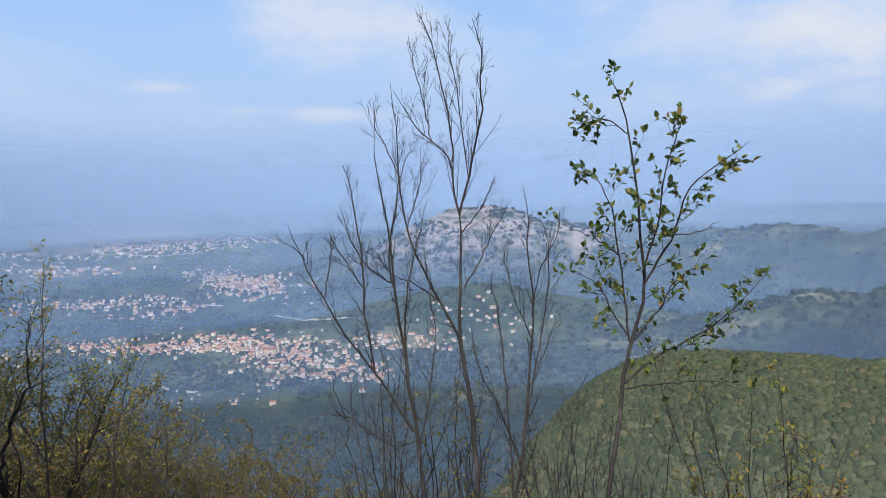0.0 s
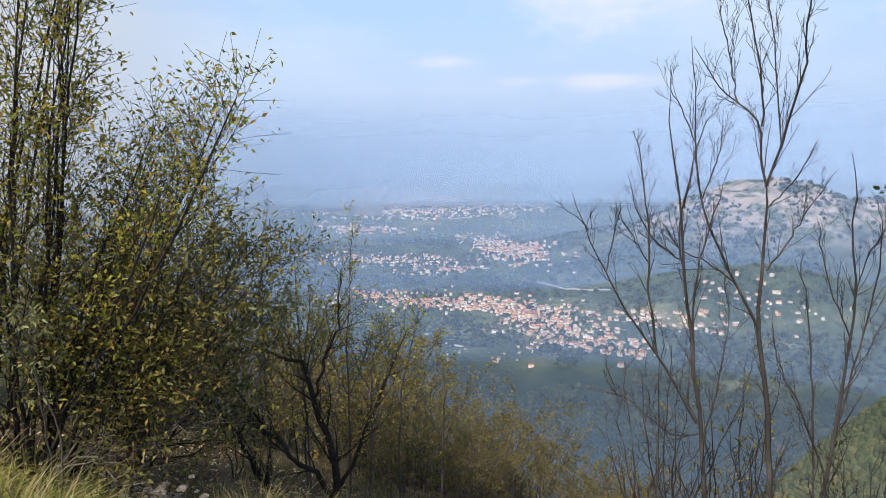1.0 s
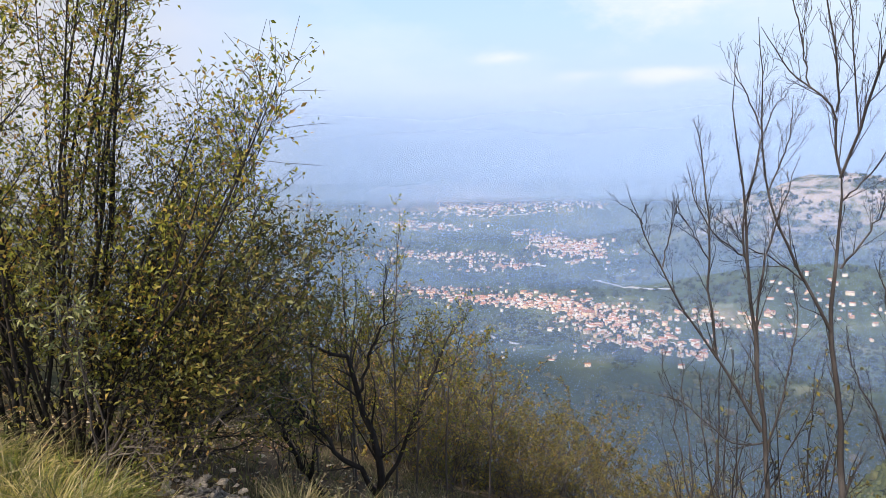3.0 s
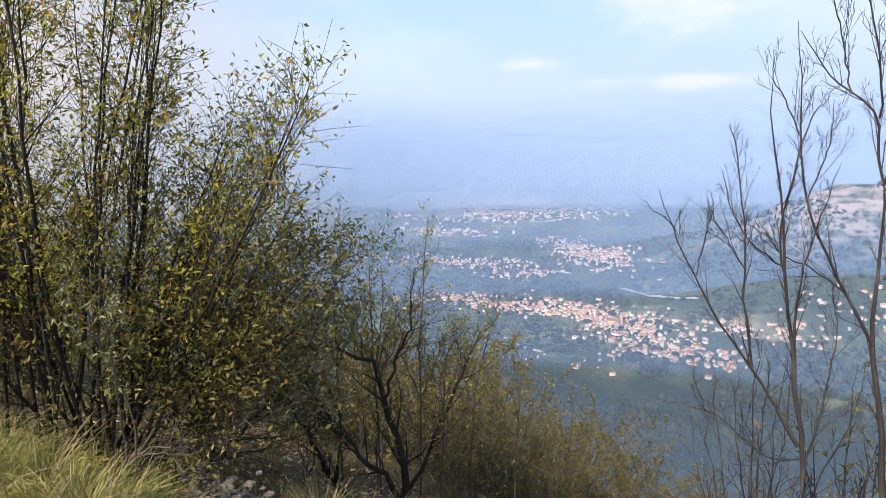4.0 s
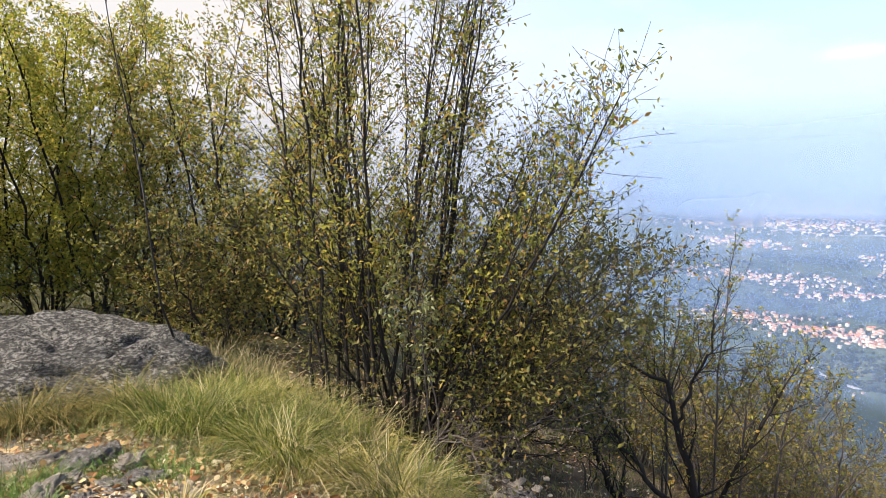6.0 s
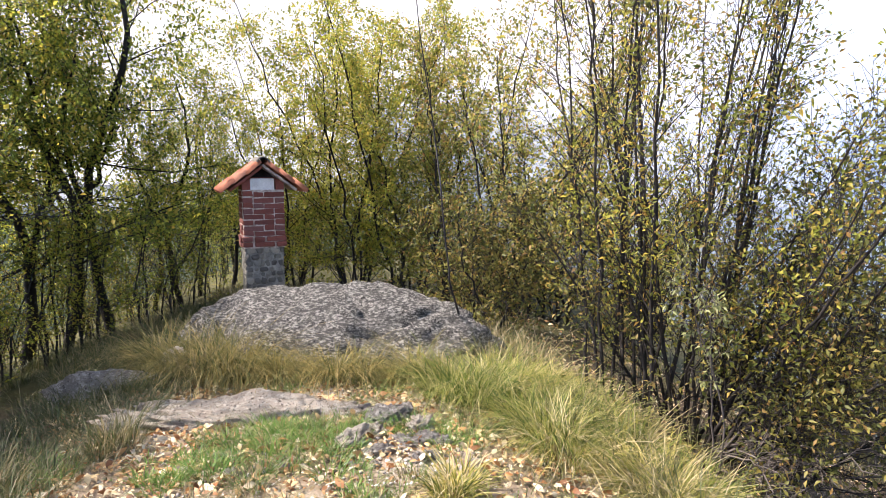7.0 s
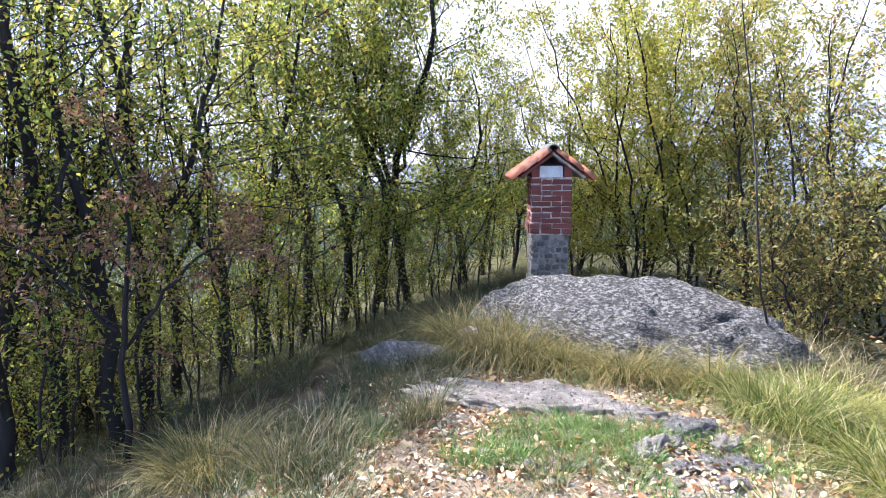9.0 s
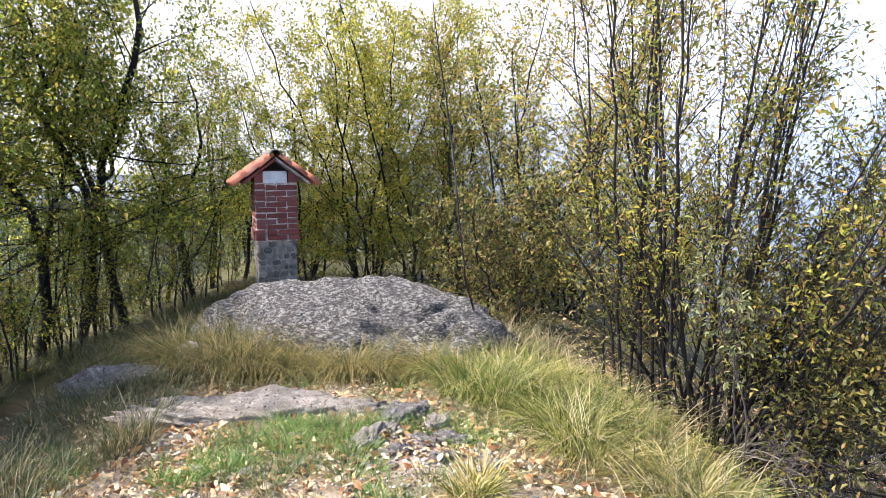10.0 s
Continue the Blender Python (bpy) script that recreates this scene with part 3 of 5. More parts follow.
arc_sheet("backdrop", 4850, -180, 180, -450, 2600, sky_material(), "pale blue sky with thin white cloud", "sky")
# each sheet veils all that lies behind it, like distance haze
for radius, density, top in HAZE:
    arc_sheet("haze", radius, -85, 73 if radius < 2000 else 84, -345, top + 20, haze_material("haze", density, top, radius, 330 if radius < 3000 else 0.9 * top + 200, (0.31, 0.50, 0.93) if radius < 1000 else (0.35, 0.53, 0.90) if radius < 2000 else (0.46, 0.61, 0.86)), "tinted see-through sheet imitating bluish air haze over the valley", "haze")
# one more sheet, added to cover the far ground's edge behind the wood
arc_sheet("haze", 3300, 84, 155, -345, -20, haze_material("haze", 0.97, -40, 3300, 80, (0.80, 0.80, 0.79)), "added pale sheet that hides the far plain behind the wood", "haze")


# ---- far woods and the villages ----
def clump_lot(rng, X, Y, Z, size, tall=0.6, sunk=0.5):
    ring = np.arange(5) * 2 * np.pi / 5
    base = np.concatenate([[(0, 0, 1.0)], np.stack([0.72 * np.cos(ring), 0.72 * np.sin(ring), 0 * ring + 0.62], 1), np.stack([np.cos(ring + 0.6), np.sin(ring + 0.6), 0 * ring - 1.4], 1)])
    F = np.array([f for i in range(5) for f in ((0, 1 + i, 1 + (i + 1) % 5), (1 + i, 6 + i, 1 + (i + 1) % 5), (1 + (i + 1) % 5, 6 + i, 6 + (i + 1) % 5))])
    n = len(X)
    s = size * np.clip(np.exp(rng.normal(size=(n, 1, 1)) * 0.5), 0.35, 2.4)
    V = base[None] * (1 + rng.normal(size=(n, len(base), 1)) * 0.25) * s * np.array([1, 1, tall])
    V = V + np.stack([X, Y, Z], -1)[:, None] + np.array([0, 0, sunk * tall]) * s
    return V.reshape(-1, 3), (F[None] + (np.arange(n) * len(base))[:, None, None]).reshape(-1, 3)


def canopy_material(name, shade):
    m, t, p, _ = nodes_of(name)
    g = t.nodes.new("ShaderNodeNewGeometry")
    c = ramp_of(t, g.outputs["Random Per Island"], [(0.0, (0.060, 0.075, 0.040)), (0.5, (0.074, 0.090, 0.045)), (0.85, (0.092, 0.105, 0.052)), (1.0, (0.13, 0.115, 0.062))])
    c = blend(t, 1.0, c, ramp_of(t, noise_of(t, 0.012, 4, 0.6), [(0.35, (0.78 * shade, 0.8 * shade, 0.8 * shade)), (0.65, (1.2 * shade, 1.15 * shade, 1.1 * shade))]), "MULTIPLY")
    mottle = noise_of(t, 0.6, 4, 0.7)
    c = blend(t, 0.6, c, ramp_of(t, mottle, [(0.3, (0.6, 0.6, 0.6)), (0.7, (1.25, 1.25, 1.2))]), "MULTIPLY")
    t.links.new(c, p.inputs["Base Color"])
    p.inputs["Roughness"].default_value = 0.95
    p.inputs["Specular IOR Level"].default_value = 0.05
    bump_of(t, p, mottle, 0.2, 0.3)
    return m


# same canopy twice: full tone for the sunlit shoulder, darkened as shade below
CANOPY, CANOPY_SHADED = canopy_material("far_canopy", 1.0), canopy_material("shaded_canopy", 0.55)


def far_woods():
    rng = np.random.default_rng(5)
    # the near shoulder, crown by crown
    yaw, r = np.radians(rng.uniform(-48, 2, 32000)), 130 + 450 * rng.uniform(0, 1, 32000) ** 0.75
    X, Y = -r * np.sin(yaw), r * np.cos(yaw)
    Z = height(X, Y)
    keep = Z > -290
    V, F = clump_lot(rng, X[keep], Y[keep], Z[keep], 1.7, 0.55, -0.1)
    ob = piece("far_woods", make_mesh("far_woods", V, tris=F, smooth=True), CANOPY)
    tagged(ob, "dense green deciduous woods on a sunlit shoulder", "woods", kind="stuff")
    # the valley's woods, in drifts with clearings
    yaw, r = np.radians(rng.uniform(-42, 42, 26000)), 560 + 2100 * rng.uniform(0, 1, 26000) ** 1.3
    X, Y = -r * np.sin(yaw), r * np.cos(yaw)
    keep = bumps(X, Y, 0.0045, 21.0) + 0.6 * bumps(X, Y, 0.013, 4.0) > -0.12
    X, Y = X[keep], Y[keep]
    V, F = clump_lot(rng, X, Y, height(X, Y), 3.8)
    ob = piece("valley_woods", make_mesh("valley_woods", V, tris=F, smooth=True), CANOPY_SHADED)
    tagged(ob, "patchy green woods on the valley floor, shade put into their colour", "woods", kind="stuff")


far_woods()


def shade_by_island(name, stops, rough=0.9):
    m, t, p, _ = nodes_of(name)
    g = t.nodes.new("ShaderNodeNewGeometry")
    t.links.new(ramp_of(t, g.outputs["Random Per Island"], stops), p.inputs["Base Color"])
    p.inputs["Roughness"].default_value = rough
    return m


WALLS = [(0.0, (0.84, 0.78, 0.66)), (0.35, (0.80, 0.58, 0.36)), (0.6, (0.84, 0.76, 0.64)), (0.85, (0.86, 0.80, 0.70)), (1.0, (0.72, 0.42, 0.24))]
ROOFS = [(0.0, (0.30, 0.13, 0.07)), (0.5, (0.50, 0.23, 0.13)), (0.8, (0.38, 0.26, 0.18)), (1.0, (0.62, 0.58, 0.52))]
WALL_ONE, ROOF_ONE = object_shade_material("render_wall", WALLS, scale=0.8, bump=0.05), object_shade_material("village_roof", ROOFS, scale=1.5, bump=0.05)
WALL_LOT, ROOF_LOT = shade_by_island("far_wall", WALLS), shade_by_island("far_roof", ROOFS)
GLASS_DARK = rough_material("dark_window", [(0.3, (0.03, 0.035, 0.05)), (0.7, (0.07, 0.08, 0.10))], 2, rough=0.3)


def house_shape(w, d, h, roof):
    x, y = w / 2, d / 2
    wall = [(-x, -y, -3), (x, -y, -3), (x, y, -3), (-x, y, -3), (-x, -y, h), (x, -y, h), (x, y, h), (-x, y, h), (-x, 0, h + roof * 0.95), (x, 0, h + roof * 0.95)]
    wall_q, wall_t = [(0, 1, 5, 4), (1, 2, 6, 5), (2, 3, 7, 6), (3, 0, 4, 7)], [(4, 8, 7), (5, 6, 9)]
    e = 0.6
    rise = roof * (1 + e / y)
    top = [(-x - e, -y - e, h - roof * e / y + 0.15), (x + e, -y - e, h - roof * e / y + 0.15), (x + e, 0, h + roof + 0.15), (-x - e, 0, h + roof + 0.15),
           (-x - e, y + e, h - roof * e / y + 0.15), (x + e, y + e, h - roof * e / y + 0.15)]
    top += [(a, b, c - 0.35) for a, b, c in top]
    top_q = [(0, 1, 2, 3), (3, 2, 5, 4), (6, 9, 8, 7), (9, 10, 11, 8), (0, 6, 7, 1), (4, 5, 11, 10)]
    return wall, wall_q, wall_t, top, top_q


# centre x, y, spread along, spread across, turn, number of houses, size
VILLAGES = [(-570, 1475, 105, 38, 0.15, 120, 1.0), (-400, 1450, 80, 40, -0.25, 90, 1.0), (-310, 1345, 45, 62, 0.2, 100, 1.05), (-185, 1225, 62, 48, -0.6, 95, 1.0),
            (-45, 1410, 110, 40, 0.1, 55, 1.0), (-780, 1500, 90, 50, 0.3, 50, 1.0), (-330, 1090, 60, 28, 0.1, 14, 1.0), (-580, 2160, 45, 165, 0.64, 150, 1.15),
            (-790, 2470, 55, 110, 0.6, 50, 1.1), (-1010, 2030, 170, 55, 0.15, 95, 1.1), (-760, 1900, 55, 35, 0.3, 30, 1.1), (-1400, 2560, 120, 45, 0.1, 50, 1.5),
            (-1383, 3106, 270, 150, 0.42, 230, 1.4), (-1500, 3400, 230, 230, 0.42, 230, 1.6), (-960, 3310, 150, 60, 0.3, 45, 1.6), (120, 1560, 90, 50, 0.0, 22, 1.0), (-1800, 3750, 260, 120, 0.4, 110, 1.8)]


def build_villages():
    rng = np.random.default_rng(9)
    kinds = []
    for w, d, h, rf in ((11, 9, 6.5, 2.4), (14, 10, 8.5, 2.6), (9, 8, 5.5, 2.0), (20, 11, 7.5, 2.6)):
        wall, wq, wt, top, tq = house_shape(w, d, h, rf)
        wm, tm = make_mesh("wall", wall, wt, wq), make_mesh("roof", top, quads=tq)
        win = []
        for k in range(2, int(w) - 1, 3):
            for lev in range(int(h // 3)):
                win.append((-w / 2 + k, 1.2 + 3 * lev))
        kinds.append((wm, tm, win, (wall, wq, wt, top, tq), d))
    pane_v = [(-0.5, 0, 0), (0.5, 0, 0), (0.5, 0, 1.4), (-0.5, 0, 1.4), (-0.5, 0.1, 0), (0.5, 0.1, 0), (0.5, 0.1, 1.4), (-0.5, 0.1, 1.4)]
    pane = make_mesh("window", pane_v, quads=[(0, 1, 2, 3), (0, 4, 5, 1), (3, 2, 6, 7), (0, 3, 7, 4), (1, 5, 6, 2)])
    pane.materials.append(GLASS_DARK)
    proto = []
    for wm, tm, win, shape, d in kinds:
        own = thing("house", (0, 0, 0), "pale rendered village house with a red tiled roof", "house", "houses of the valley village")
        wall = piece("wall", wm, WALL_ONE, own)
        piece("roof", tm, ROOF_ONE, own)
        for x, z in win[:6]:
            piece("window", pane, GLASS_DARK, wall, (x, -d / 2 - 0.04, z))
        proto.append(own)
    used = [False] * 4
    lot = {"wall": [[], [], [], 0], "roof": [[], [], [], 0]}
    for index, (cx, cy, a, b, turn, count, size) in enumerate(VILLAGES):
        singles = {2: 50, 3: 70, 6: 14}.get(index, 0)
        for i in range(int(count * 1.8) if index != 6 else count):
            u, v = rng.normal() * a, rng.normal() * b
            x, y = cx + u * math.cos(turn) - v * math.sin(turn), cy + u * math.sin(turn) + v * math.cos(turn)
            z = z_at(x, y)
            spin = turn + rng.normal() * 0.35 + (math.pi / 2 if rng.uniform() < 0.35 else 0)
            k = int(rng.integers(0, 4))
            m = Matrix.LocRotScale((x, y, z), Euler((0, 0, spin)), (0.60 * size * rng.uniform(0.6, 1.4), 0.58 * size * rng.uniform(0.75, 1.2), 0.60 * size * rng.uniform(0.7, 1.5)))
            if i < singles:
                if not used[k]:
                    proto[k].matrix_basis, used[k] = m, True
                else:
                    copy_thing(proto[k], m)
                continue
            wall, wq, wt, top, tq = kinds[k][3]
            for key, vs, qs, ts in (("wall", wall, wq, wt), ("roof", top, tq, [])):
                L = lot[key]
                L[0] += [tuple(m @ Vector(p)) for p in vs]
                L[1] += [tuple(c + L[3] for c in f) for f in qs]
                L[2] += [tuple(c + L[3] for c in f) for f in ts]
                L[3] += len(vs)
    town = thing("village", (0, 0, 0), "far villages of pale houses with red roofs", "village", kind="stuff")
    piece("walls", make_mesh("walls", lot["wall"][0], lot["wall"][2], lot["wall"][1]), WALL_LOT, town)
    piece("roofs", make_mesh("roofs", lot["roof"][0], None, lot["roof"][1]), ROOF_LOT, town)


build_villages()


def valley_road(points, width):
    """A pale road laid over the valley floor."""
    line = smooth_line([(x, y, 0) for x, y in points], 30)
    d = unit(np.gradient(line, axis=0))
    side = np.stack([-d[:, 1], d[:, 0], 0 * d[:, 0]], 1) * width / 2
    L, R = line + side, line - side
    z = height(line[:, 0], line[:, 1]) + 3.0
    L[:, 2], R[:, 2] = z, z
    V = np.concatenate([L, R, L - [0, 0, 4], R - [0, 0, 4]])
    i = np.arange(29)
    Q = np.concatenate([np.stack([i, i + 1, i + 31, i + 30], 1)[:, ::-1], np.stack([i + 30, i + 31, i + 91, i + 90], 1)[:, ::-1], np.stack([i, i + 60, i + 61, i + 1], 1)[:, ::-1]])
    ob = piece("road", make_mesh("road", V, quads=Q), ROAD)
    tagged(ob, "pale country road across the valley", "road", kind="structure")


ROAD = rough_material("pale_road", [(0.3, (0.34, 0.33, 0.32)), (0.7, (0.46, 0.45, 0.43))], 0.05, bump=0.05, fine=0.6)
valley_road([(-405, 1735), (-330, 1690), (-270, 1640), (-190, 1620)], 6)
valley_road([(-500, 1165), (-455, 1135), (-400, 1125)], 5)
valley_road([(-760, 1985), (-690, 1960), (-600, 1940)], 6)
valley_road([(-1500, 2950), (-1250, 2900), (-1000, 2960)], 11)


def church():
    x, y = -330.0, 1375.0
    own = thing("church", (x, y, z_at(x, y)), "ochre church with a square bell tower", "church")
    for name, (w, d, h, rf), at, mt, rt in (("nave", (26, 12, 13, 4), (0, 0, 0), WALL_ONE, ROOF_ONE), ("bell_tower", (6, 6, 27, 3), (15, 5, 0), WALL_ONE, ROOF_ONE)):
        wall, wq, wt, top, tq = house_shape(w, d, h, rf)
        body = piece(name, make_mesh(name, wall, wt, wq), mt, own, at)
        piece("roof", make_mesh("roof", top, quads=tq), rt, body)
    return own


church()


# ---- rocks ----
def rock(name, at, axes, turn, seed, material, label, sub=5, rough=0.12, flat=0.0, category="rock", group="", flaky=0.6):
    """A weathered stone: a noisy ellipsoid with cracked ledges, its lower part in the ground."""
    bm = bmesh.new()
    bmesh.ops.create_icosphere(bm, subdivisions=sub, radius=1.0)
    for v in bm.verts:
        p = v.co.copy()
        q = p * 1.3 + Vector((seed * 7.1, seed * 3.3, seed))
        d = rough * (noise.noise(q) * 1.6 + 0.7 * noise.noise(q * 2.7) + 0.35 * noise.noise(q * 6.5))
        ridge = 1 - abs(noise.noise(Vector((q.x * 2.2, q.y * 3.5, q.z * 5.0))) * 2)
        d -= rough * 0.55 * max(0.0, ridge - 0.78) * 3
        d += rough * (0.10 * noise.noise(q * 17) + flaky * (0.30 * noise.noise(Vector((q.x * 5, q.y * 5, q.z * 13))) + 0.20 * noise.noise(Vector((q.x * 12, q.y * 12, q.z * 26)))))
        if flat and p.z > 0:
            p.z = p.z ** (1 + flat) if p.z < 1 else p.z
            p.z = math.tanh(p.z * (1 + flat)) / math.tanh(1 + flat)
        p *= 1 + d
        v.co = (p.x * axes[0], p.y * axes[1], p.z * axes[2])
    for f in bm.faces:
        f.smooth = True
    me = bpy.data.meshes.new(name)
    bm.to_mesh(me)
    bm.free()
    ob = piece(name, me, material, None, pose(*at, 0, 0, turn))
    return tagged(ob, label, category, group)


rock("boulder", (-7.35, 0.66, -0.74), (1.2, 1.72, 0.98), -30, 3, BOULDER, "broad grey lichen-spotted boulder bedded in the grass", 6, 0.10, 0.25, "boulder", flaky=1.0)
rock("rock_slab", (-5.35, -0.05, -0.275), (0.27, 1.08, 0.20), -14, 8, SLAB, "low pale rock slab lying across the trodden ground", 6, 0.24, 0.5, flaky=2.0)
rock("rock_outcrop", (-6.75, -1.15, -0.44), (0.25, 0.65, 0.20), -20, 5, STONE, "small grey rock outcrop among dry grass", 5, 0.2)
rock("pale_stone", (-6.9, -0.72, -0.20), (0.10, 0.12, 0.13), 20, 6, SLAB, "pale rounded stone on the small outcrop", 4, 0.2)
for n, (x, y, z, a, b, c, turn) in enumerate(((-5.05, 0.86, -0.13, 0.13, 0.20, 0.10, 30), (-4.85, 1.02, -0.12, 0.09, 0.12, 0.08, 75), (-4.62, 0.98, -0.13, 0.11, 0.17, 0.09, -20), (-4.66, 0.58, -0.12, 0.11, 0.17, 0.10, 60),
                                             (-4.5, 0.72, -0.11, 0.07, 0.10, 0.07, 10), (-4.78, 0.7, -0.12, 0.09, 0.07, 0.08, -50), (-4.4, 0.95, -0.11, 0.07, 0.09, 0.06, 35))):
    rock("worn_rock", (x, y, z - 0.025), (a, b, c), turn, 11 + n, SLAB if n % 2 else STONE, "low grey worn rock rising out of the leaf litter", 5, 0.3, 0.2, group="worn rocks", flaky=1.2)
rock("gravel_ledge", (-3.95, 2.95, -0.92), (0.36, 0.42, 0.36), 25, 17, STONE, "crumbling grey stone ledge at the slope's edge", 5, 0.16, 0.3)


def stones():
    rng = np.random.default_rng(3)
    spots = [(-4.2 + rng.normal() * 0.7, 0.35 + rng.normal() * 0.6, rng.uniform(0.015, 0.05)) for _ in range(34)]
    spots += [(-3.95 + rng.normal() * 0.28, 2.85 + rng.normal() * 0.25, rng.uniform(0.010, 0.032)) for _ in range(90)]
    shapes = []
    for k in range(5):
        bm = bmesh.new()
        bmesh.ops.create_icosphere(bm, subdivisions=2, radius=1.0)
        for v in bm.verts:
            v.co *= 1 + 0.55 * noise.noise(v.co * 1.5 + Vector((k * 5.0, 0, 0)))
            v.co.z *= 0.55
        me = bpy.data.meshes.new("stone")
        bm.to_mesh(me)
        bm.free()
        me.materials.append(STONE if k == 2 else SLAB)
        shapes.append(me)
    for i, (x, y, s) in enumerate(spots):
        z = z_at(x, y)
        if (x + 3.95) ** 2 / 0.15 + (y - 2.95) ** 2 / 0.2 < 1:
            z = max(z, -0.50)
        ob = piece("stone", shapes[i % 5], None, None, Matrix.LocRotScale((x, y, z + s * 0.3), Euler((0, 0, rng.uniform(0, 6))), (s, s * rng.uniform(0.7, 1.3), s)))
        tagged(ob, "small pale stone lying on the ground", "stone", "loose stones")


stones()


# ---- the shrine ----
def box(bm, x0, x1, y0, y1, z0, z1):
    m = Matrix.Translation(((x0 + x1) / 2, (y0 + y1) / 2, (z0 + z1) / 2)) @ Matrix.Diagonal((x1 - x0, y1 - y0, z1 - z0, 1))
    bmesh.ops.create_cube(bm, size=1.0, matrix=m)


def brick_mesh(l, d, h, seed):
    bm = bmesh.new()
    box(bm, -l / 2, l / 2, -d / 2, d / 2, -h / 2, h / 2)
    bmesh.ops.bevel(bm, geom=bm.edges[:], offset=0.005, segments=1, affect="EDGES")
    for v in bm.verts:
        v.co += Vector([0.010 * noise.noise(v.co * 22 + Vector((seed, 9 * k, 0))) for k in range(3)])
    me = bpy.data.meshes.new("brick")
    bm.to_mesh(me)
    bm.free()
    me.materials.append(BRICK)
    return me


def build_shrine():
    base = (-9.5, -0.11, -0.45)
    own = thing("wayside_shrine", pose(*base, 0, 0, 10), "weathered brick wayside shrine on a rubble pillar, tiled gable roof", "shrine")
    # rubble pillar
    bm = bmesh.new()
    box(bm, -0.22, 0.22, -0.225, 0.225, -0.4, 0.94)
    bmesh.ops.subdivide_edges(bm, edges=bm.edges[:], cuts=14, use_grid_fill=True)
    for v in bm.verts:
        c = v.co.copy()
        v.co += Vector((c.x, c.y, 0)).normalized() * (0.022 * noise.noise(c * 7) + 0.012 * noise.noise(c * 19))
    pillar = part("pillar", bm, MORTAR_OLD, own, "old grey mortar with rubble stones")
    rs = random.Random(7)
    cobbles = []
    for k in range(8):
        bc = bmesh.new()
        bmesh.ops.create_icosphere(bc, subdivisions=2, radius=0.5)
        for v in bc.verts:
            p = v.co * 2
            v.co = Vector([math.copysign(abs(c) ** 0.55, c) for c in p]) * 0.5
            v.co *= 1 + 0.22 * noise.noise(p * 1.2 + Vector((k * 4.0, 0, 0)))
        me = bpy.data.meshes.new("rubble_stone")
        bc.to_mesh(me)
        bc.free()
        me.materials.append(RUBBLE)
        cobbles.append(me)
    for side in range(4):
        a = radians(90 * side)
        z = -0.1
        while z < 0.90:
            hh = rs.uniform(0.035, 0.10)
            u = -0.225
            while u < 0.20:
                w = rs.uniform(0.05, 0.14)
                w = min(w, 0.235 - u)
                mid, v = u + w / 2, 0.206 + rs.uniform(-0.010, 0.008)
                m = Matrix.LocRotScale((mid * math.cos(a) + v * math.sin(a), mid * math.sin(a) - v * math.cos(a), z + hh / 2), Euler((rs.uniform(-0.12, 0.12), rs.uniform(-0.3, 0.3), a)), (w * rs.uniform(0.75, 0.97), 0.06, hh * rs.uniform(0.7, 0.95)))
                if rs.random() < 0.9:
                    piece("rubble_stone", cobbles[rs.randrange(8)], None, pillar, m)
                u += w
            z += hh
    # brick chest: a mortar core with every brick set proud of it
    bm = bmesh.new()
    box(bm, -0.243, 0.243, -0.243, 0.243, 0.93, 1.64)
    core = part("mortar_core", bm, MORTAR, own, "pale smeared mortar")
    rng = random.Random(4)
    shapes = {}
    course, h = 0.068, 0.058

    def lay(x, y, z, l, d, turn, proud=0.0):
        key = (round(l, 2), round(d, 2), rng.randrange(3))
        if key not in shapes:
            shapes[key] = brick_mesh(l, d, h, len(shapes) * 3.7)
        piece("brick", shapes[key], None, core, pose(x, y, z + rng.uniform(-0.006, 0.006), rng.uniform(-2, 2), rng.uniform(-1.8, 1.8), turn + rng.uniform(-2, 2)))

    for row in range(10):
        z = 0.975 + row * course
        half = 0.272 if row < 2 else 0.25
        for side in range(4):
            turn = 90 * side
            a = radians(turn)
            pattern = [0.236, 0.112, 0.116] if row % 2 else [0.116, 0.236, 0.112]
            if rng.random() < 0.4:
                pattern = pattern[::-1]
            reach = half
            if side % 2 == 0:
                pattern, reach = [0.13, 0.13], half - 0.104
            gap = (2 * reach - sum(pattern)) / len(pattern)
            at = -reach + gap / 2
            for l in pattern:
                mid = at + l / 2
                at += l + gap
                u, v = mid, half - 0.05 + rng.uniform(-0.003, 0.004)
                lay(u * math.cos(a) + v * math.sin(a) * 1, u * math.sin(a) - v * math.cos(a), z, l, 0.1, turn)
    # head: jambs, white panel and a niche block with the gable's shade painted on
    bm = bmesh.new()
    box(bm, 0.12, 0.245, -0.245, -0.15, 1.64, 1.77)
    box(bm, 0.12, 0.245, 0.15, 0.245, 1.64, 1.77)
    box(bm, -0.24, 0.12, -0.24, 0.24, 1.64, 1.79)
    for v in bm.verts:
        v.co += Vector([0.006 * noise.noise(v.co * 20 + Vector((k, 0, 0))) for k in range(3)])
    part("head_block", bm, BRICK, own, "dark crumbling brick")
    bm = bmesh.new()
    box(bm, 0.15, 0.235, -0.148, 0.135, 1.625, 1.775)
    bmesh.ops.bevel(bm, geom=bm.edges[:], offset=0.008, segments=2, affect="EDGES")
    part("panel", bm, PLASTER, own, "white plaster panel")
    bm = bmesh.new()
    pts = [(-0.22, 1.77), (0.22, 1.77), (0, 1.92)]
    f = [bm.verts.new((0.10, y, z)) for y, z in pts]
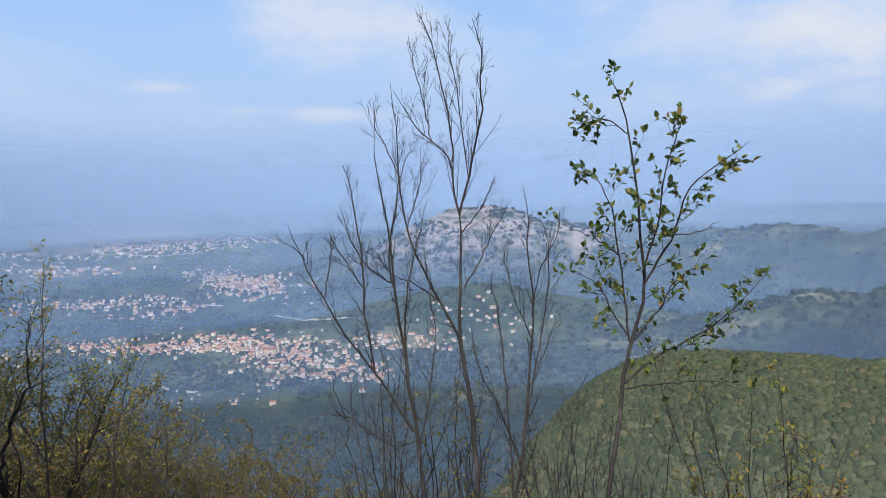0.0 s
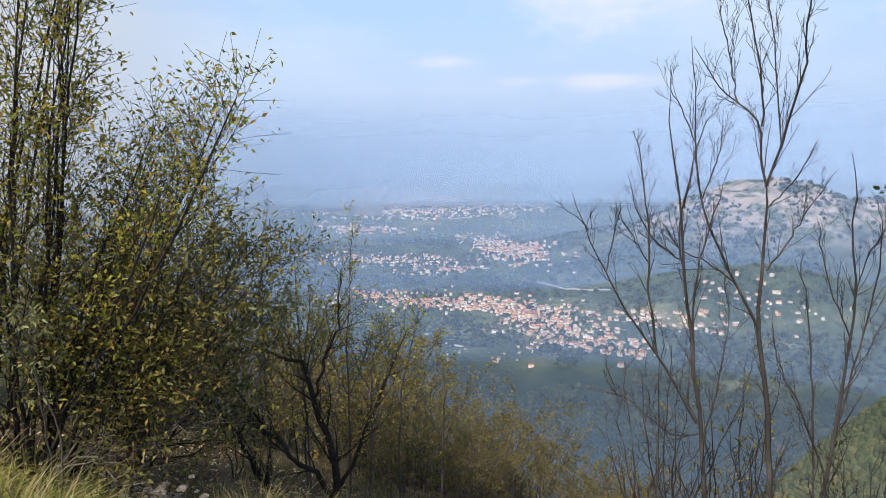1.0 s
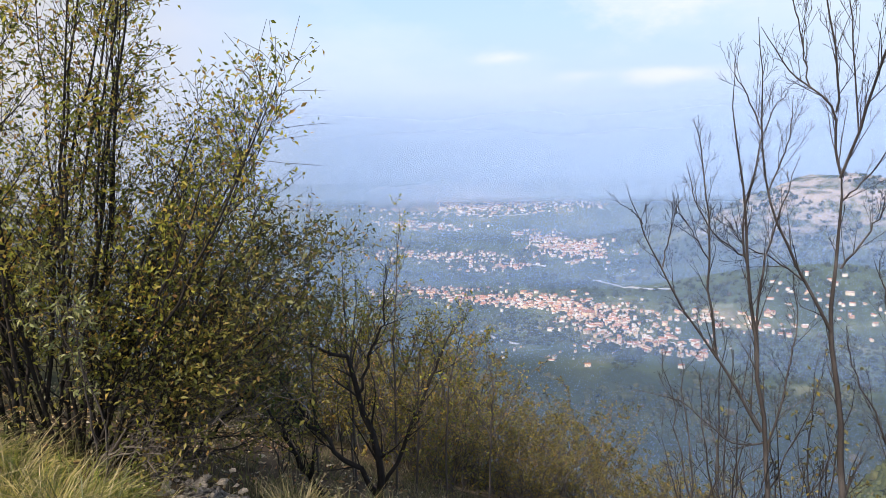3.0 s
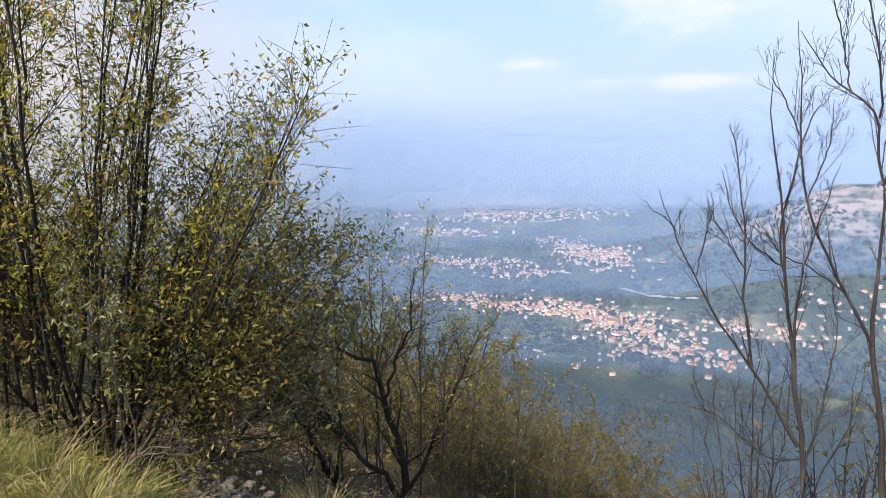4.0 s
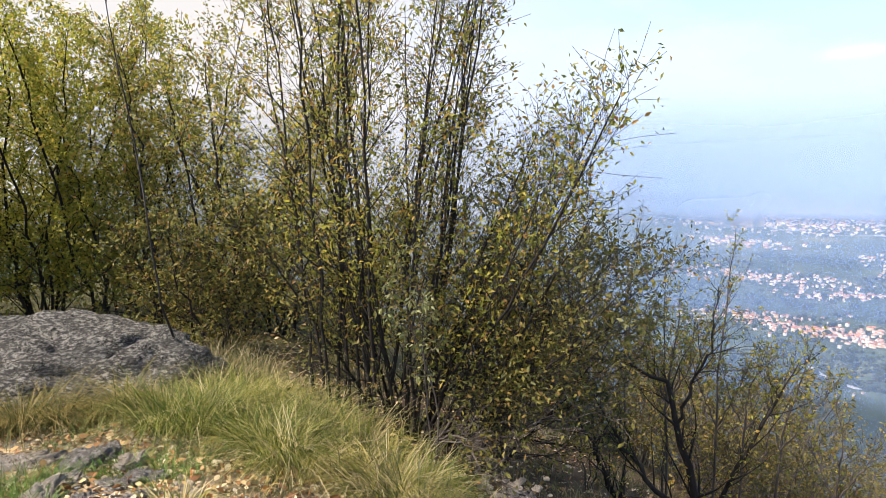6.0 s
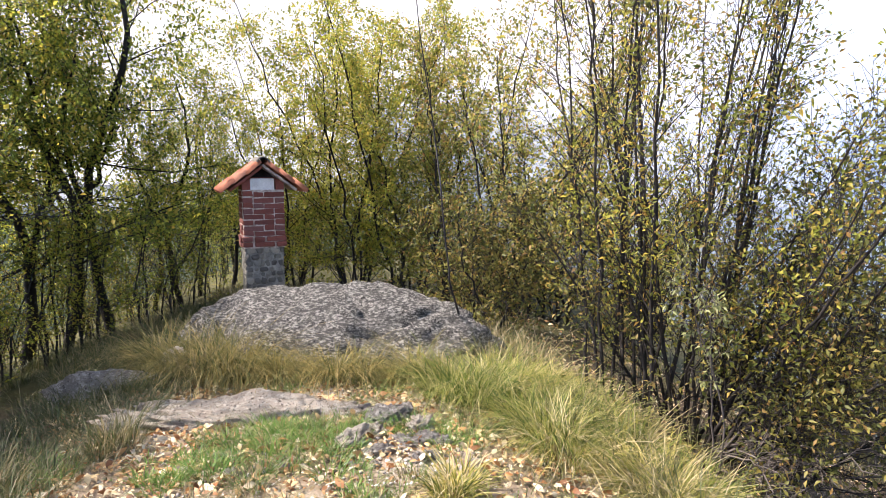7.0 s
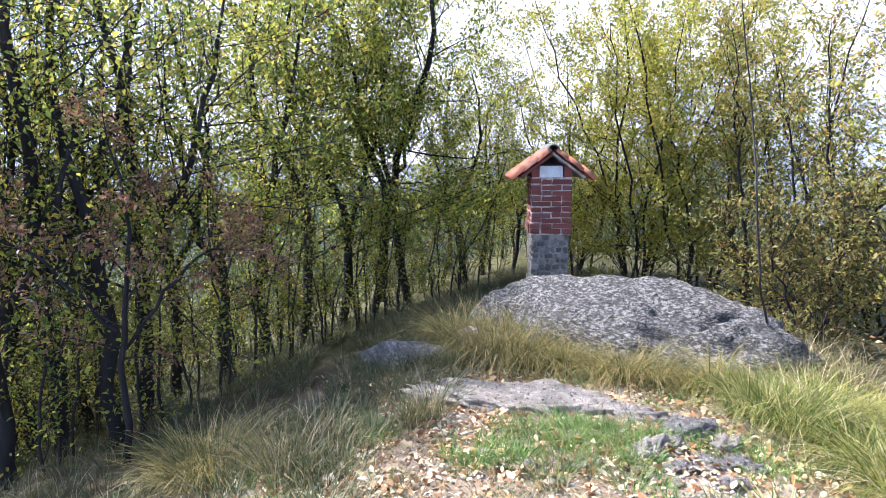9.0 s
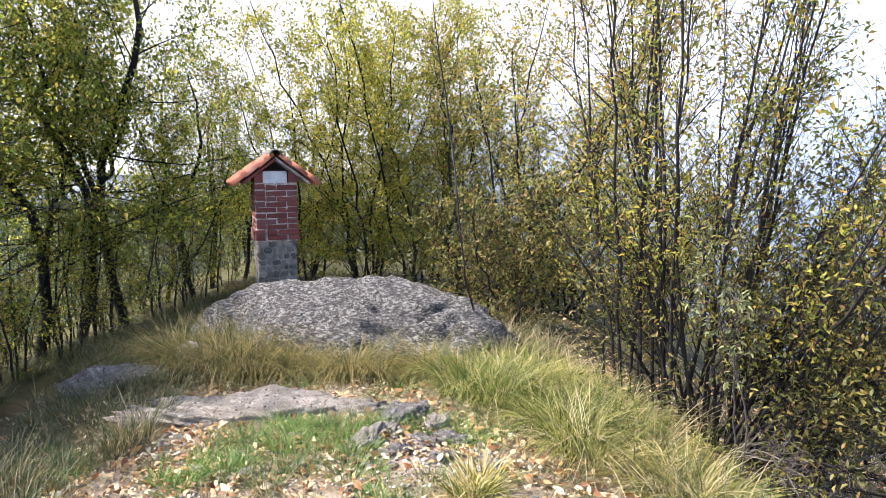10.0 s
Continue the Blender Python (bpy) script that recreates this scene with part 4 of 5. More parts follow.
    g = [bm.verts.new((-0.24, y, z)) for y, z in pts]
    bm.faces.new(f)
    bm.faces.new(g[::-1])
    for i in range(3):
        bm.faces.new((f[i], g[i], g[(i + 1) % 3], f[(i + 1) % 3]))
    part("niche", bm, HOLLOW, own, "niche block coloured dark as the shade under the gable")
    # roof: two boarded slopes with rows of curved tiles and a ridge tile
    apex, eave, wide = 1.96, 1.64, 0.43
    slope = math.atan2(apex - eave, wide)
    run = math.hypot(apex - eave, wide)
    for sgn in (-1, 1):
        bm = bmesh.new()
        box(bm, -0.30, 0.33, 0, run - 0.03, -0.045, -0.012)
        bmesh.ops.bevel(bm, geom=bm.edges[:], offset=0.006, segments=1, affect="EDGES")
        m = Matrix.Translation((0, 0, apex)) @ Matrix.Rotation(0 if sgn > 0 else math.pi, 4, "Z") @ Matrix.Rotation(-slope, 4, "X")
        bm.transform(m)
        part("roof_slope", bm, BRICK if sgn < 0 else MORTAR, own, "dark brick roof edge" if sgn < 0 else "pale mortared roof edge")
        for row in range(3):
            for col in range(5):
                x = -0.27 + col * 0.142
                bm = bmesh.new()
                n, w = 8, 0.082
                l0, l1 = 0.02 + row * 0.185, 0.02 + row * 0.185 + 0.225
                grid = []
                for l, sc in ((l0, 0.88), (l1, 1.0)):
                    for th in (0.0, 0.013):
                        grid.append([bm.verts.new((x + (w * sc - th) * math.cos(math.pi * i / n), l, (w * sc * 0.75 - th) * math.sin(math.pi * i / n) + 0.012 + 0.012 * (l == l0) + row * 0.006)) for i in range(n + 1)])
                o0, i0, o1, i1 = grid
                for i in range(n):
                    bm.faces.new((o0[i], o0[i + 1], o1[i + 1], o1[i]))
                    bm.faces.new((i0[i], i1[i], i1[i + 1], i0[i + 1]))
                    bm.faces.new((o0[i], i0[i], i0[i + 1], o0[i + 1]))
                    bm.faces.new((o1[i], o1[i + 1], i1[i + 1], i1[i]))
                for f in bm.faces:
                    f.smooth = True
                bm.transform(m @ Matrix.Translation((0, 0, -0.012)) @ Matrix.Rotation(radians(rng.uniform(-1.5, 1.5)), 4, "Z"))
                part("roof_tile", bm, ROOF_TILE, own)
    for k in range(3):
        bm = bmesh.new()
        n = 10
        rows = []
        for x, rr in ((-0.31 + k * 0.215, 0.085), (-0.31 + k * 0.215 + 0.245, 0.075)):
            for th in (0, 0.014):
                rows.append([bm.verts.new((x, (rr - th) * math.cos(math.pi * i / n), (rr - th) * math.sin(math.pi * i / n) * 0.9)) for i in range(n + 1)])
        o0, i0, o1, i1 = rows
        for i in range(n):
            bm.faces.new((o0[i], o1[i], o1[i + 1], o0[i + 1]))
            bm.faces.new((i0[i], i0[i + 1], i1[i + 1], i1[i]))
            bm.faces.new((o0[i], o0[i + 1], i0[i + 1], i0[i]))
            bm.faces.new((o1[i], i1[i], i1[i + 1], o1[i + 1]))
        for f in bm.faces:
            f.smooth = True
        bm.transform(Matrix.Translation((0, 0, apex + 0.0 + 0.004 * k)))
        part("ridge_tile", bm, RUBBLE, own, "grey weathered ridge tile")
    return own


build_shrine()


# ---- the trees at the edge of the view ----
def about(base, lines):
    return [[(x - base[0], y - base[1], z - base[2]) for x, y, z in line] for line in lines]


def fanned(b, lines):
    """Stems drawn in the upright plane of a tree, bowed a little towards the valley and back."""
    return [[(x - b[0], 0.22 * math.sin(2.6 * (x - b[0]) + 1.3 * z), z - b[2]) for x, z in line] for line in lines]


BARE = dict(thick=0.5, shrink=0.75, limbs=(13, 0.03, 0.88, 0.44, 29), twigs=(3, 0.2, 1.0, 0.18, 32), sprays=(2, 0.3, 1.0, 0.08, 36), up=0.35, wander=0.07, twig_tip=0.0013, tip=0.0018, crooked=0.006, even=True)
b = (-0.34, 5.53, -2.2)
lower = [[(-0.34, -2.2), (-0.34, -1.18), (-0.34, -0.7), (-0.38, -0.24), (-0.44, 0.24), (-0.41, 0.71), (-0.41, 1.2), (-0.42, 1.33)],
         [(-0.41, 1.13), (-0.23, 1.35), (-0.1, 1.64)],
         [(-0.39, 0.66), (-0.24, 0.9), (-0.14, 1.1), (0.04, 1.44)],
         [(-0.44, 0.23), (-0.6, 0.54), (-0.77, 0.88), (-0.88, 1.22), (-0.94, 1.66), (-0.95, 2.05), (-0.99, 2.47)],
         [(-0.87, 1.22), (-0.76, 1.56), (-0.74, 1.9)],
         [(-0.94, 1.66), (-1.03, 1.88), (-1.13, 2.09), (-1.12, 2.25)],
         [(-0.59, 0.54), (-0.79, 0.72), (-1.0, 0.83), (-1.16, 1.05)]]
upper = [[(-0.42, 1.33), (-0.47, 1.5), (-0.47, 1.75), (-0.61, 1.93), (-0.76, 2.05), (-0.86, 2.22), (-0.97, 2.4)],
         [(-0.42, 1.3), (-0.32, 1.65), (-0.25, 1.98), (-0.23, 2.25), (-0.23, 2.52), (-0.25, 2.73), (-0.3, 2.9)],
         [(-0.47, 1.76), (-0.48, 2.04), (-0.53, 2.32), (-0.6, 2.65), (-0.66, 2.85), (-0.74, 3.0)],
         [(-0.64, 1.95), (-0.7, 2.24), (-0.77, 2.53), (-0.82, 2.83)],
         [(-0.33, 1.62), (-0.39, 2.08), (-0.43, 2.41), (-0.48, 2.65), (-0.49, 2.87)]]
plant("bare_tree", b, fanned(b, lower) + fanned(b, upper), BARK_PALE, None, "leafless slender tree with forked grey-brown stems", "tree", 11, "bare trees on the edge",
      radii=[0.025, 0.005, 0.006, 0.010, 0.004, 0.004, 0.005, 0.008, 0.009, 0.006, 0.004, 0.004], **BARE)
b = (-0.79, 5.24, -2.0)
lower = [[(-0.77, -2.0), (-0.79, -1.02), (-0.82, -0.53), (-0.88, -0.08), (-0.94, 0.32), (-0.99, 0.77), (-1.02, 1.19), (-1.11, 1.66), (-1.12, 2.05)],
         [(-0.86, -0.41), (-1.04, -0.1), (-1.21, 0.18), (-1.42, 0.47), (-1.58, 0.78), (-1.68, 1.03), (-1.79, 1.3)],
         [(-1.52, 0.7), (-1.49, 0.93), (-1.45, 1.14)],
         [(-1.66, 1.0), (-1.74, 1.1), (-1.82, 1.14)],
         [(-0.81, -0.57), (-0.72, -0.11), (-0.66, 0.28), (-0.69, 0.65)],
         [(-0.83, -0.48), (-1.05, -0.49), (-1.35, -0.25), (-1.73, -0.26)]]
upper = [[(-0.89, -0.04), (-0.91, 0.4), (-0.86, 0.81), (-0.79, 1.08), (-0.69, 1.46)],
         [(-1.15, 0.09), (-1.22, 0.49), (-1.24, 0.93), (-1.28, 1.29), (-1.33, 1.57), (-1.38, 1.74)],
         [(-1.23, 0.75), (-1.36, 0.96), (-1.48, 1.17)],
         [(-1.01, 0.77), (-1.18, 0.9), (-1.33, 1.14), (-1.41, 1.43)],
         [(-0.98, 0.68), (-1.02, 1.05), (-0.96, 1.42), (-0.88, 1.75), (-0.78, 1.9)]]
plant("bare_tree", b, fanned(b, lower) + fanned(b, upper), BARK_PALE, None, "leafless many-stemmed young tree with a long curved limb", "tree", 12, "bare trees on the edge",
      radii=[0.017, 0.009, 0.004, 0.003, 0.006, 0.005, 0.008, 0.007, 0.004, 0.005, 0.006], **BARE)
b = (0.03, 5.88, -2.4)
plant("bare_tree", b, fanned(b, [
    [(-0.02, -2.4), (0.03, -1.37), (0.11, -0.81), (0.2, -0.34), (0.26, 0.1), (0.29, 0.58), (0.23, 0.96), (0.25, 1.28), (0.19, 1.57)],
    [(0.12, -0.72), (0.3, -0.11), (0.41, 0.41), (0.44, 0.9), (0.38, 1.2)],
    [(0.01, -1.6), (0.0, -0.65), (-0.04, -0.05), (-0.07, 0.45), (-0.16, 0.71)],
    [(0.26, 0.1), (0.13, 0.43), (0.04, 0.75), (0.0, 1.02)],
    [(0.08, -0.91), (-0.11, -0.43), (-0.27, -0.07), (-0.33, 0.24)],
    [(0.27, 0.31), (0.36, 0.74), (0.5, 1.06), (0.52, 1.33)],
    [(0.2, -0.34), (0.39, -0.02), (0.52, 0.3)]]),
    BARK_PALE, None, "leafless thin-stemmed tree beside taller bare stems", "tree", 13, "bare trees on the edge", radii=[0.014, 0.007, 0.008, 0.005, 0.006, 0.004, 0.004], **BARE)
b = (0.6, 5.22, -2.1)
lower = [[(0.6, -2.1), (0.67, -1.07), (0.81, -0.65), (0.9, -0.23), (1.0, 0.12), (1.11, 0.5), (1.12, 0.8), (1.04, 1.18), (1.0, 1.56), (0.91, 1.96), (0.82, 2.23), (0.72, 2.42)],
         [(0.94, -0.15), (1.18, 0.01), (1.41, 0.16), (1.62, 0.33), (1.78, 0.56), (2.02, 0.87)],
         [(1.04, 0.21), (1.25, 0.5), (1.33, 0.71), (1.49, 0.88)],
         [(1.0, 0.22), (0.83, 0.49), (0.73, 0.69), (0.5, 0.83)],
         [(0.91, -0.19), (1.33, -0.19), (1.7, -0.15), (1.93, -0.22)]]
upper = [[(1.01, 0.16), (0.96, 0.56), (0.9, 0.99), (0.83, 1.33), (0.74, 1.54), (0.6, 1.65)],
         [(1.12, 0.7), (1.23, 0.95), (1.3, 1.18), (1.35, 1.46), (1.52, 1.63), (1.86, 1.85)],
         [(1.11, 0.85), (1.17, 1.18), (1.18, 1.55), (1.23, 1.85), (1.27, 2.0)],
         [(0.9, 0.94), (0.7, 1.09), (0.44, 1.2)], [(1.29, 1.11), (1.44, 1.13), (1.59, 1.22)], [(0.92, 1.92), (0.72, 2.06), (0.54, 2.04)]]
plant("alder", b, fanned(b, lower) + fanned(b, upper), BARK_PALE, LEAF_ONE, "slender tree with sparse curled green-yellow leaves", "tree", 14,
      radii=[0.019, 0.009, 0.006, 0.006, 0.006, 0.008, 0.009, 0.007, 0.005, 0.004, 0.004],
      limbs=(13, 0.1, 0.95, 0.26, 48), twigs=(3, 0.2, 1.0, 0.14, 42), up=0.2, leaf_per=3, leaf_size=0.066, singly=290, wander=0.09, twig_tip=0.0012, tip=0.0018, shrink=0.2, crooked=0.006, even=True)


def brush_stems(rng, count, tall, lean, spread=0.2, bow=0.25):
    """Stems that rise from one stool and arch outwards."""
    out = []
    for i in range(count):
        a = 2 * math.pi * (i + rng.uniform(0, 1)) / count
        h = tall * rng.uniform(0.65, 1.1)
        k = lean * rng.uniform(0.4, 1.2) * h
        r = spread * rng.uniform(0.2, 1)
        ca, sa = math.cos(a), math.sin(a)
        w = rng.normal(size=2) * 0.06 * h
        out.append([(r * ca, r * sa, -0.25), ((r + 0.25 * k) * ca, (r + 0.25 * k) * sa, 0.3 * h), ((r + 0.6 * k) * ca + w[0], (r + 0.6 * k) * sa + w[1], 0.65 * h),
                    ((r + k + bow * 0.1) * ca + w[0] * 1.5, (r + k) * sa + w[1] * 1.5, h)])
    return out


# saplings and thin bare stems in front of the right-hand slope
rng = np.random.default_rng(40)
for x, y, h, s in ((0.55, 6.4, 1.9, 1), (0.75, 5.6, 1.4, 2), (1.35, 6.2, 1.5, 3), (-0.55, 6.3, 1.9, 4), (-1.15, 5.9, 1.7, 5), (-0.15, 6.6, 1.9, 6), (2.1, 5.4, 1.9, 7), (2.6, 6.0, 2.0, 8), (0.35, 5.2, 1.2, 9), (-0.6, 4.9, 1.1, 10), (-1.0, 5.2, 1.3, 11)):
    b = (x, y, z_at(x, y))
    leafy = s in (7, 8, 4, 6)
    plant("sapling", b, brush_stems(rng, 7, h + 0.75, 0.2, 0.15), BARK_PALE, LEAF_SLOPE if leafy else None, "thin sapling with a few withered leaves" if leafy else "thin leafless sapling with wiry shoots", "sapling", 50 + s,
          "saplings below the edge", radius=0.009, tip=0.002, limbs=(9, 0.15, 1.0, 0.45, 34), twigs=(4, 0.2, 1.0, 0.2, 38), leaf_per=1, leaf_size=0.05, up=0.35)

b = (2.3, 5.2, z_at(2.3, 5.2))
plant("sapling", b, [[(0, 0, -0.1), (0.03, 0.02, 0.9), (-0.02, 0.0, 1.8), (-0.12, 0.02, 2.75)], [(0, 0, -0.1), (0.14, 0.05, 0.8), (0.2, 0.1, 1.5), (0.24, 0.1, 2.0)], [(0, 0, -0.1), (-0.2, 0.05, 0.7), (-0.36, 0.1, 1.3), (-0.42, 0.1, 1.8)]],
      BARK_PALE, LEAF_RUSSET, "narrow sapling with yellow and russet leaves", "sapling", 64, "saplings below the edge", radius=0.010, tip=0.002, limbs=(16, 0.25, 1.0, 0.28, 40), twigs=(3, 0.2, 1.0, 0.13, 40), leaf_per=3, leaf_size=0.05, up=0.35, crooked=0.008)

# ---- the slope on the valley side ----
b = (-3.96, 5.14, -2.0)
plant("dark_tree", b, about(b, [
    [b, (-3.89, 5.08, -1.51), (-3.97, 5.04, -1.08), (-4.06, 4.98, -0.65), (-4.11, 4.94, -0.25), (-4.27, 4.83, -0.15), (-4.50, 4.73, -0.09)],
    [(-3.93, 5.10, -1.64), (-4.04, 4.99, -1.34), (-4.25, 4.83, -1.05), (-4.38, 4.73, -0.82), (-4.50, 4.65, -0.67), (-4.63, 4.54, -0.21)],
    [(-3.92, 5.09, -1.51), (-3.73, 5.18, -1.04), (-3.59, 5.26, -0.67), (-3.42, 5.35, -0.27), (-3.32, 5.41, 0.04)],
    [(-4.01, 5.10, -1.82), (-4.35, 4.76, -1.45), (-4.49, 4.65, -1.12), (-4.60, 4.56, -0.84), (-4.69, 4.42, -0.40)],
    [(-4.07, 4.96, -0.58), (-3.94, 5.04, -0.21), (-3.85, 5.10, 0.16), (-3.82, 5.10, 0.60)]]),
    BARK_DARK, LEAF_BUSH, "gnarled dark tree with a crooked forked trunk", "tree", 61, radii=[0.040, 0.026, 0.018, 0.034, 0.013], limbs=(16, 0.2, 1.0, 0.7, 42), twigs=(6, 0.1, 1.0, 0.28, 45),
    leaf_per=2, leaf_size=0.036, up=0.35, tip=0.003, crooked=0.02, twig_tip=0.0012, even=True)
rng = np.random.default_rng(41)
for line, s in (([(-4.33, 6.03, -1.60), (-4.31, 6.03, -0.93), (-4.31, 6.02, -0.31), (-4.26, 6.05, 0.40), (-4.23, 6.07, 1.01)], 1), ([(-4.69, 5.77, -1.48), (-4.70, 5.77, -0.84), (-4.73, 5.75, -0.05), (-4.74, 5.75, 0.62)], 2),
                ([(-3.43, 6.45, -2.02), (-3.41, 6.47, -1.44), (-3.38, 6.48, -0.94), (-3.45, 6.46, -0.52)], 3), ([(-3.85, 6.27, -1.84), (-3.83, 6.29, -1.06), (-3.72, 6.34, -0.45), (-3.63, 6.38, -0.04)], 4),
                ([(-4.15, 6.15, -1.72), (-4.10, 6.15, -0.93), (-4.06, 6.17, -0.45), (-3.88, 6.26, -0.16)], 5), ([(-4.51, 5.55, -1.42), (-4.54, 5.55, -0.64), (-4.51, 5.61, -0.04), (-4.48, 5.61, 0.38)], 6),
                ([(-4.99, 5.55, -1.36), (-5.02, 5.55, -0.58), (-4.99, 5.49, 0.14), (-4.93, 5.49, 0.68)], 7)):
    line[0] = (line[0][0], line[0][1], z_at(line[0][0], line[0][1]) - 0.1)
    b = line[0]
    side = [[line[1], tuple(0.5 * (p + q) + e for p, q, e in zip(line[1], line[2], (0.15, 0.06, 0.06))), tuple(p + e for p, e in zip(line[2], (0.27, 0.12, 0.12)))],
            [line[1], tuple(0.5 * (p + q) + e for p, q, e in zip(line[1], line[2], (-0.15, -0.06, 0.06))), tuple(p + e for p, e in zip(line[2], (-0.3, -0.06, 0.15)))]]
    plant("sapling", b, about(b, [line] + side), BARK_GREY, LEAF_BUSH, "slender sapling with scattered small leaves", "sapling", 70 + s, "saplings on the valley slope", radii=[0.011, 0.006, 0.006], tip=0.0018,
          limbs=(15, 0.15, 1.0, 0.36, 32), twigs=(5, 0.15, 1.0, 0.16, 38), leaf_per=3 if s != 3 else 1, leaf_size=0.034, up=0.4, crooked=0.008, twig_tip=0.001)


def slope_shrubs():
    """Dense low brush down the slope: three grown shapes, set out again and again."""
    rng = np.random.default_rng(42)
    kinds = []
    for k, (leaf, tint) in enumerate(((LEAF_SLOPE, "brown-olive"), (LEAF_OLIVE, "dull green"), (LEAF_SLOPE, "brown-olive"))):
        kinds.append(plant("shrub", (0, 0, 0), brush_stems(rng, 11, 1.7, 0.42, 0.3), BARK_GREY, leaf, f"dense twiggy {tint} shrub on the steep slope", "shrub", 80 + k, "shrubs on the valley slope",
                           radius=0.011, tip=0.002, limbs=(8, 0.1, 1.0, 0.65, 45), twigs=(4, 0.1, 1.0, 0.30, 45), leaf_per=7, leaf_size=0.046, sides=4, twig_tip=0.0024, coarse=True))
    spots = []
    for yaw, d, h in ((44, 12.0, 1.0), (43, 10.6, 0.9), (34, 12.4, 1.0), (30, 12.0, 0.9), (37, 11.5, 1.1), (32, 11.0, 1.1), (28, 9.6, 0.9), (28, 12.5, 1.2), (24, 10.5, 0.95), (24, 13.0, 1.2), (20, 11.0, 0.9), (20, 14.0, 1.2), (16, 12.5, 0.9),
                      (16, 15.0, 1.1), (12, 13.5, 0.9), (12, 16.5, 1.1), (8, 14.5, 0.9), (8, 18.0, 1.1), (35, 14.0, 1.2), (30, 15.5, 1.3), (26, 17.0, 1.3), (4, 16.0, 0.9), (24, 8.2, 0.7), (19, 8.6, 0.6), (40, 12.5, 1.2), (22, 16.0, 1.2),
                      (14, 10.0, 0.7), (9, 11.0, 0.6), (0, 18.0, 0.9), (-3, 8.0, 0.6), (2, 8.5, 0.6), (-7, 8.5, 0.7), (-12, 8.0, 0.7), (-18, 8.0, 0.7), (-24, 8.0, 0.75), (-30, 7.5, 0.75), (-34, 8.0, 0.8)):
        x, y = place_of(yaw + rng.normal() * 0.8, d)
        spots.append((x, y, h * rng.uniform(1.0, 1.25)))
    for i, (x, y, s) in enumerate(spots):
        m = Matrix.LocRotScale((x, y, z_at(x, y)), Euler((0, 0, rng.uniform(0, 6.28))), (s * 1.1, s * 1.1, s))
        if i < 3:
            kinds[i].matrix_basis = m
        else:
            copy_thing(kinds[i % 3], m)


slope_shrubs()


# ---- the great bush beside the grass ----
def great_bush():
    """One wide fan of straight stems: upright in the middle, leaning far out over the drop."""
    rng = np.random.default_rng(43)
    over = radians(40)
    # place, stems, length, least and greatest lean, spread of the directions
    stools = [((-5.75, 2.75), 7, 4.6, 4, 27, 3.14), ((-5.45, 2.95), 7, 4.6, 3, 18, 3.14), ((-5.35, 3.15), 6, 3.5, 5, 21, 1.9), ((-5.7, 3.5), 5, 4.4, 4, 24, 3.14), ((-5.3, 3.2), 9, 2.75, 20, 42, 0.9), ((-5.2, 3.3), 9, 2.2, 36, 58, 0.9),
              ((-5.5, 3.25), 6, 2.0, 12, 50, 3.14), ((-5.0, 3.65), 5, 1.4, 20, 60, 1.6)]
    for n, ((cx, cy), count, long, least, most, spread) in enumerate(stools):
        b = (cx, cy, z_at(cx, cy))
        stems = []
        for i in range(count):
            a = over + spread * (2 * (i + rng.uniform(0, 1)) / count - 1)
            tilt = radians(rng.uniform(least, most))
            size = long * rng.uniform(0.8, 1.1)
            r0 = rng.uniform(0.03, 0.2)
            w = rng.normal(size=2) * 0.09
            line = []
            for s in (-0.05, 0.3, 0.65, 1.0):
                out, rise = size * math.sin(tilt) * max(s, 0), size * math.cos(tilt) * s + 0.12 * size * math.sin(tilt) * max(s, 0) ** 2
                wob = s * (1.2 - s) * 2
                line.append((r0 * math.cos(a) + math.cos(a) * out + w[0] * wob, r0 * math.sin(a) + math.sin(a) * out + w[1] * wob, rise))
            stems.append(line)
        plant("hazel_bush", b, stems, BARK_DARK, LEAF_OLIVE if n > 4 else LEAF_BUSH, "tall many-stemmed bush with thinning yellow-green leaves", "bush", 90 + n, "stools of the great bush", radius=0.0125, tip=0.0025,
              limbs=(18, 0.18, 1.0, 0.95, 40), twigs=(8, 0.12, 1.0, 0.40, 46), leaf_per=5, leaf_size=0.043, leaf_wide=0.45, up=0.25, twig_tip=0.0015, shrink=0.6, wander=0.08, coarse=True, fluff=0.03, thick=0.5, crooked=0.014)
    # low, nearly level shoots at the foot, bleached and almost bare
    for n, (x, y) in enumerate(((-5.05, 3.05), (-4.85, 3.3))):
        b = (x, y, z_at(x, y))
        stems = []
        for i in range(9):
            a = over + rng.uniform(-1.3, 0.9)
            h, out = rng.uniform(0.05, 0.75), rng.uniform(0.7, 1.5)
            stems.append([(0, 0, -0.1), (0.3 * out * math.cos(a), 0.3 * out * math.sin(a), 0.45 * h), (0.65 * out * math.cos(a), 0.65 * out * math.sin(a), 0.8 * h), (out * math.cos(a), out * math.sin(a), h)])
        plant("hazel_bush", b, stems, BARK_GREY, LEAF_OLIVE, "low bleached shoots with a few leaves at the bush's foot", "bush", 198 + n, "stools of the great bush", radius=0.007, tip=0.002,
              limbs=(8, 0.15, 1.0, 0.45, 42), twigs=(4, 0.15, 1.0, 0.2, 44), leaf_per=1, leaf_size=0.042, up=0.05, coarse=True, crooked=0.02)


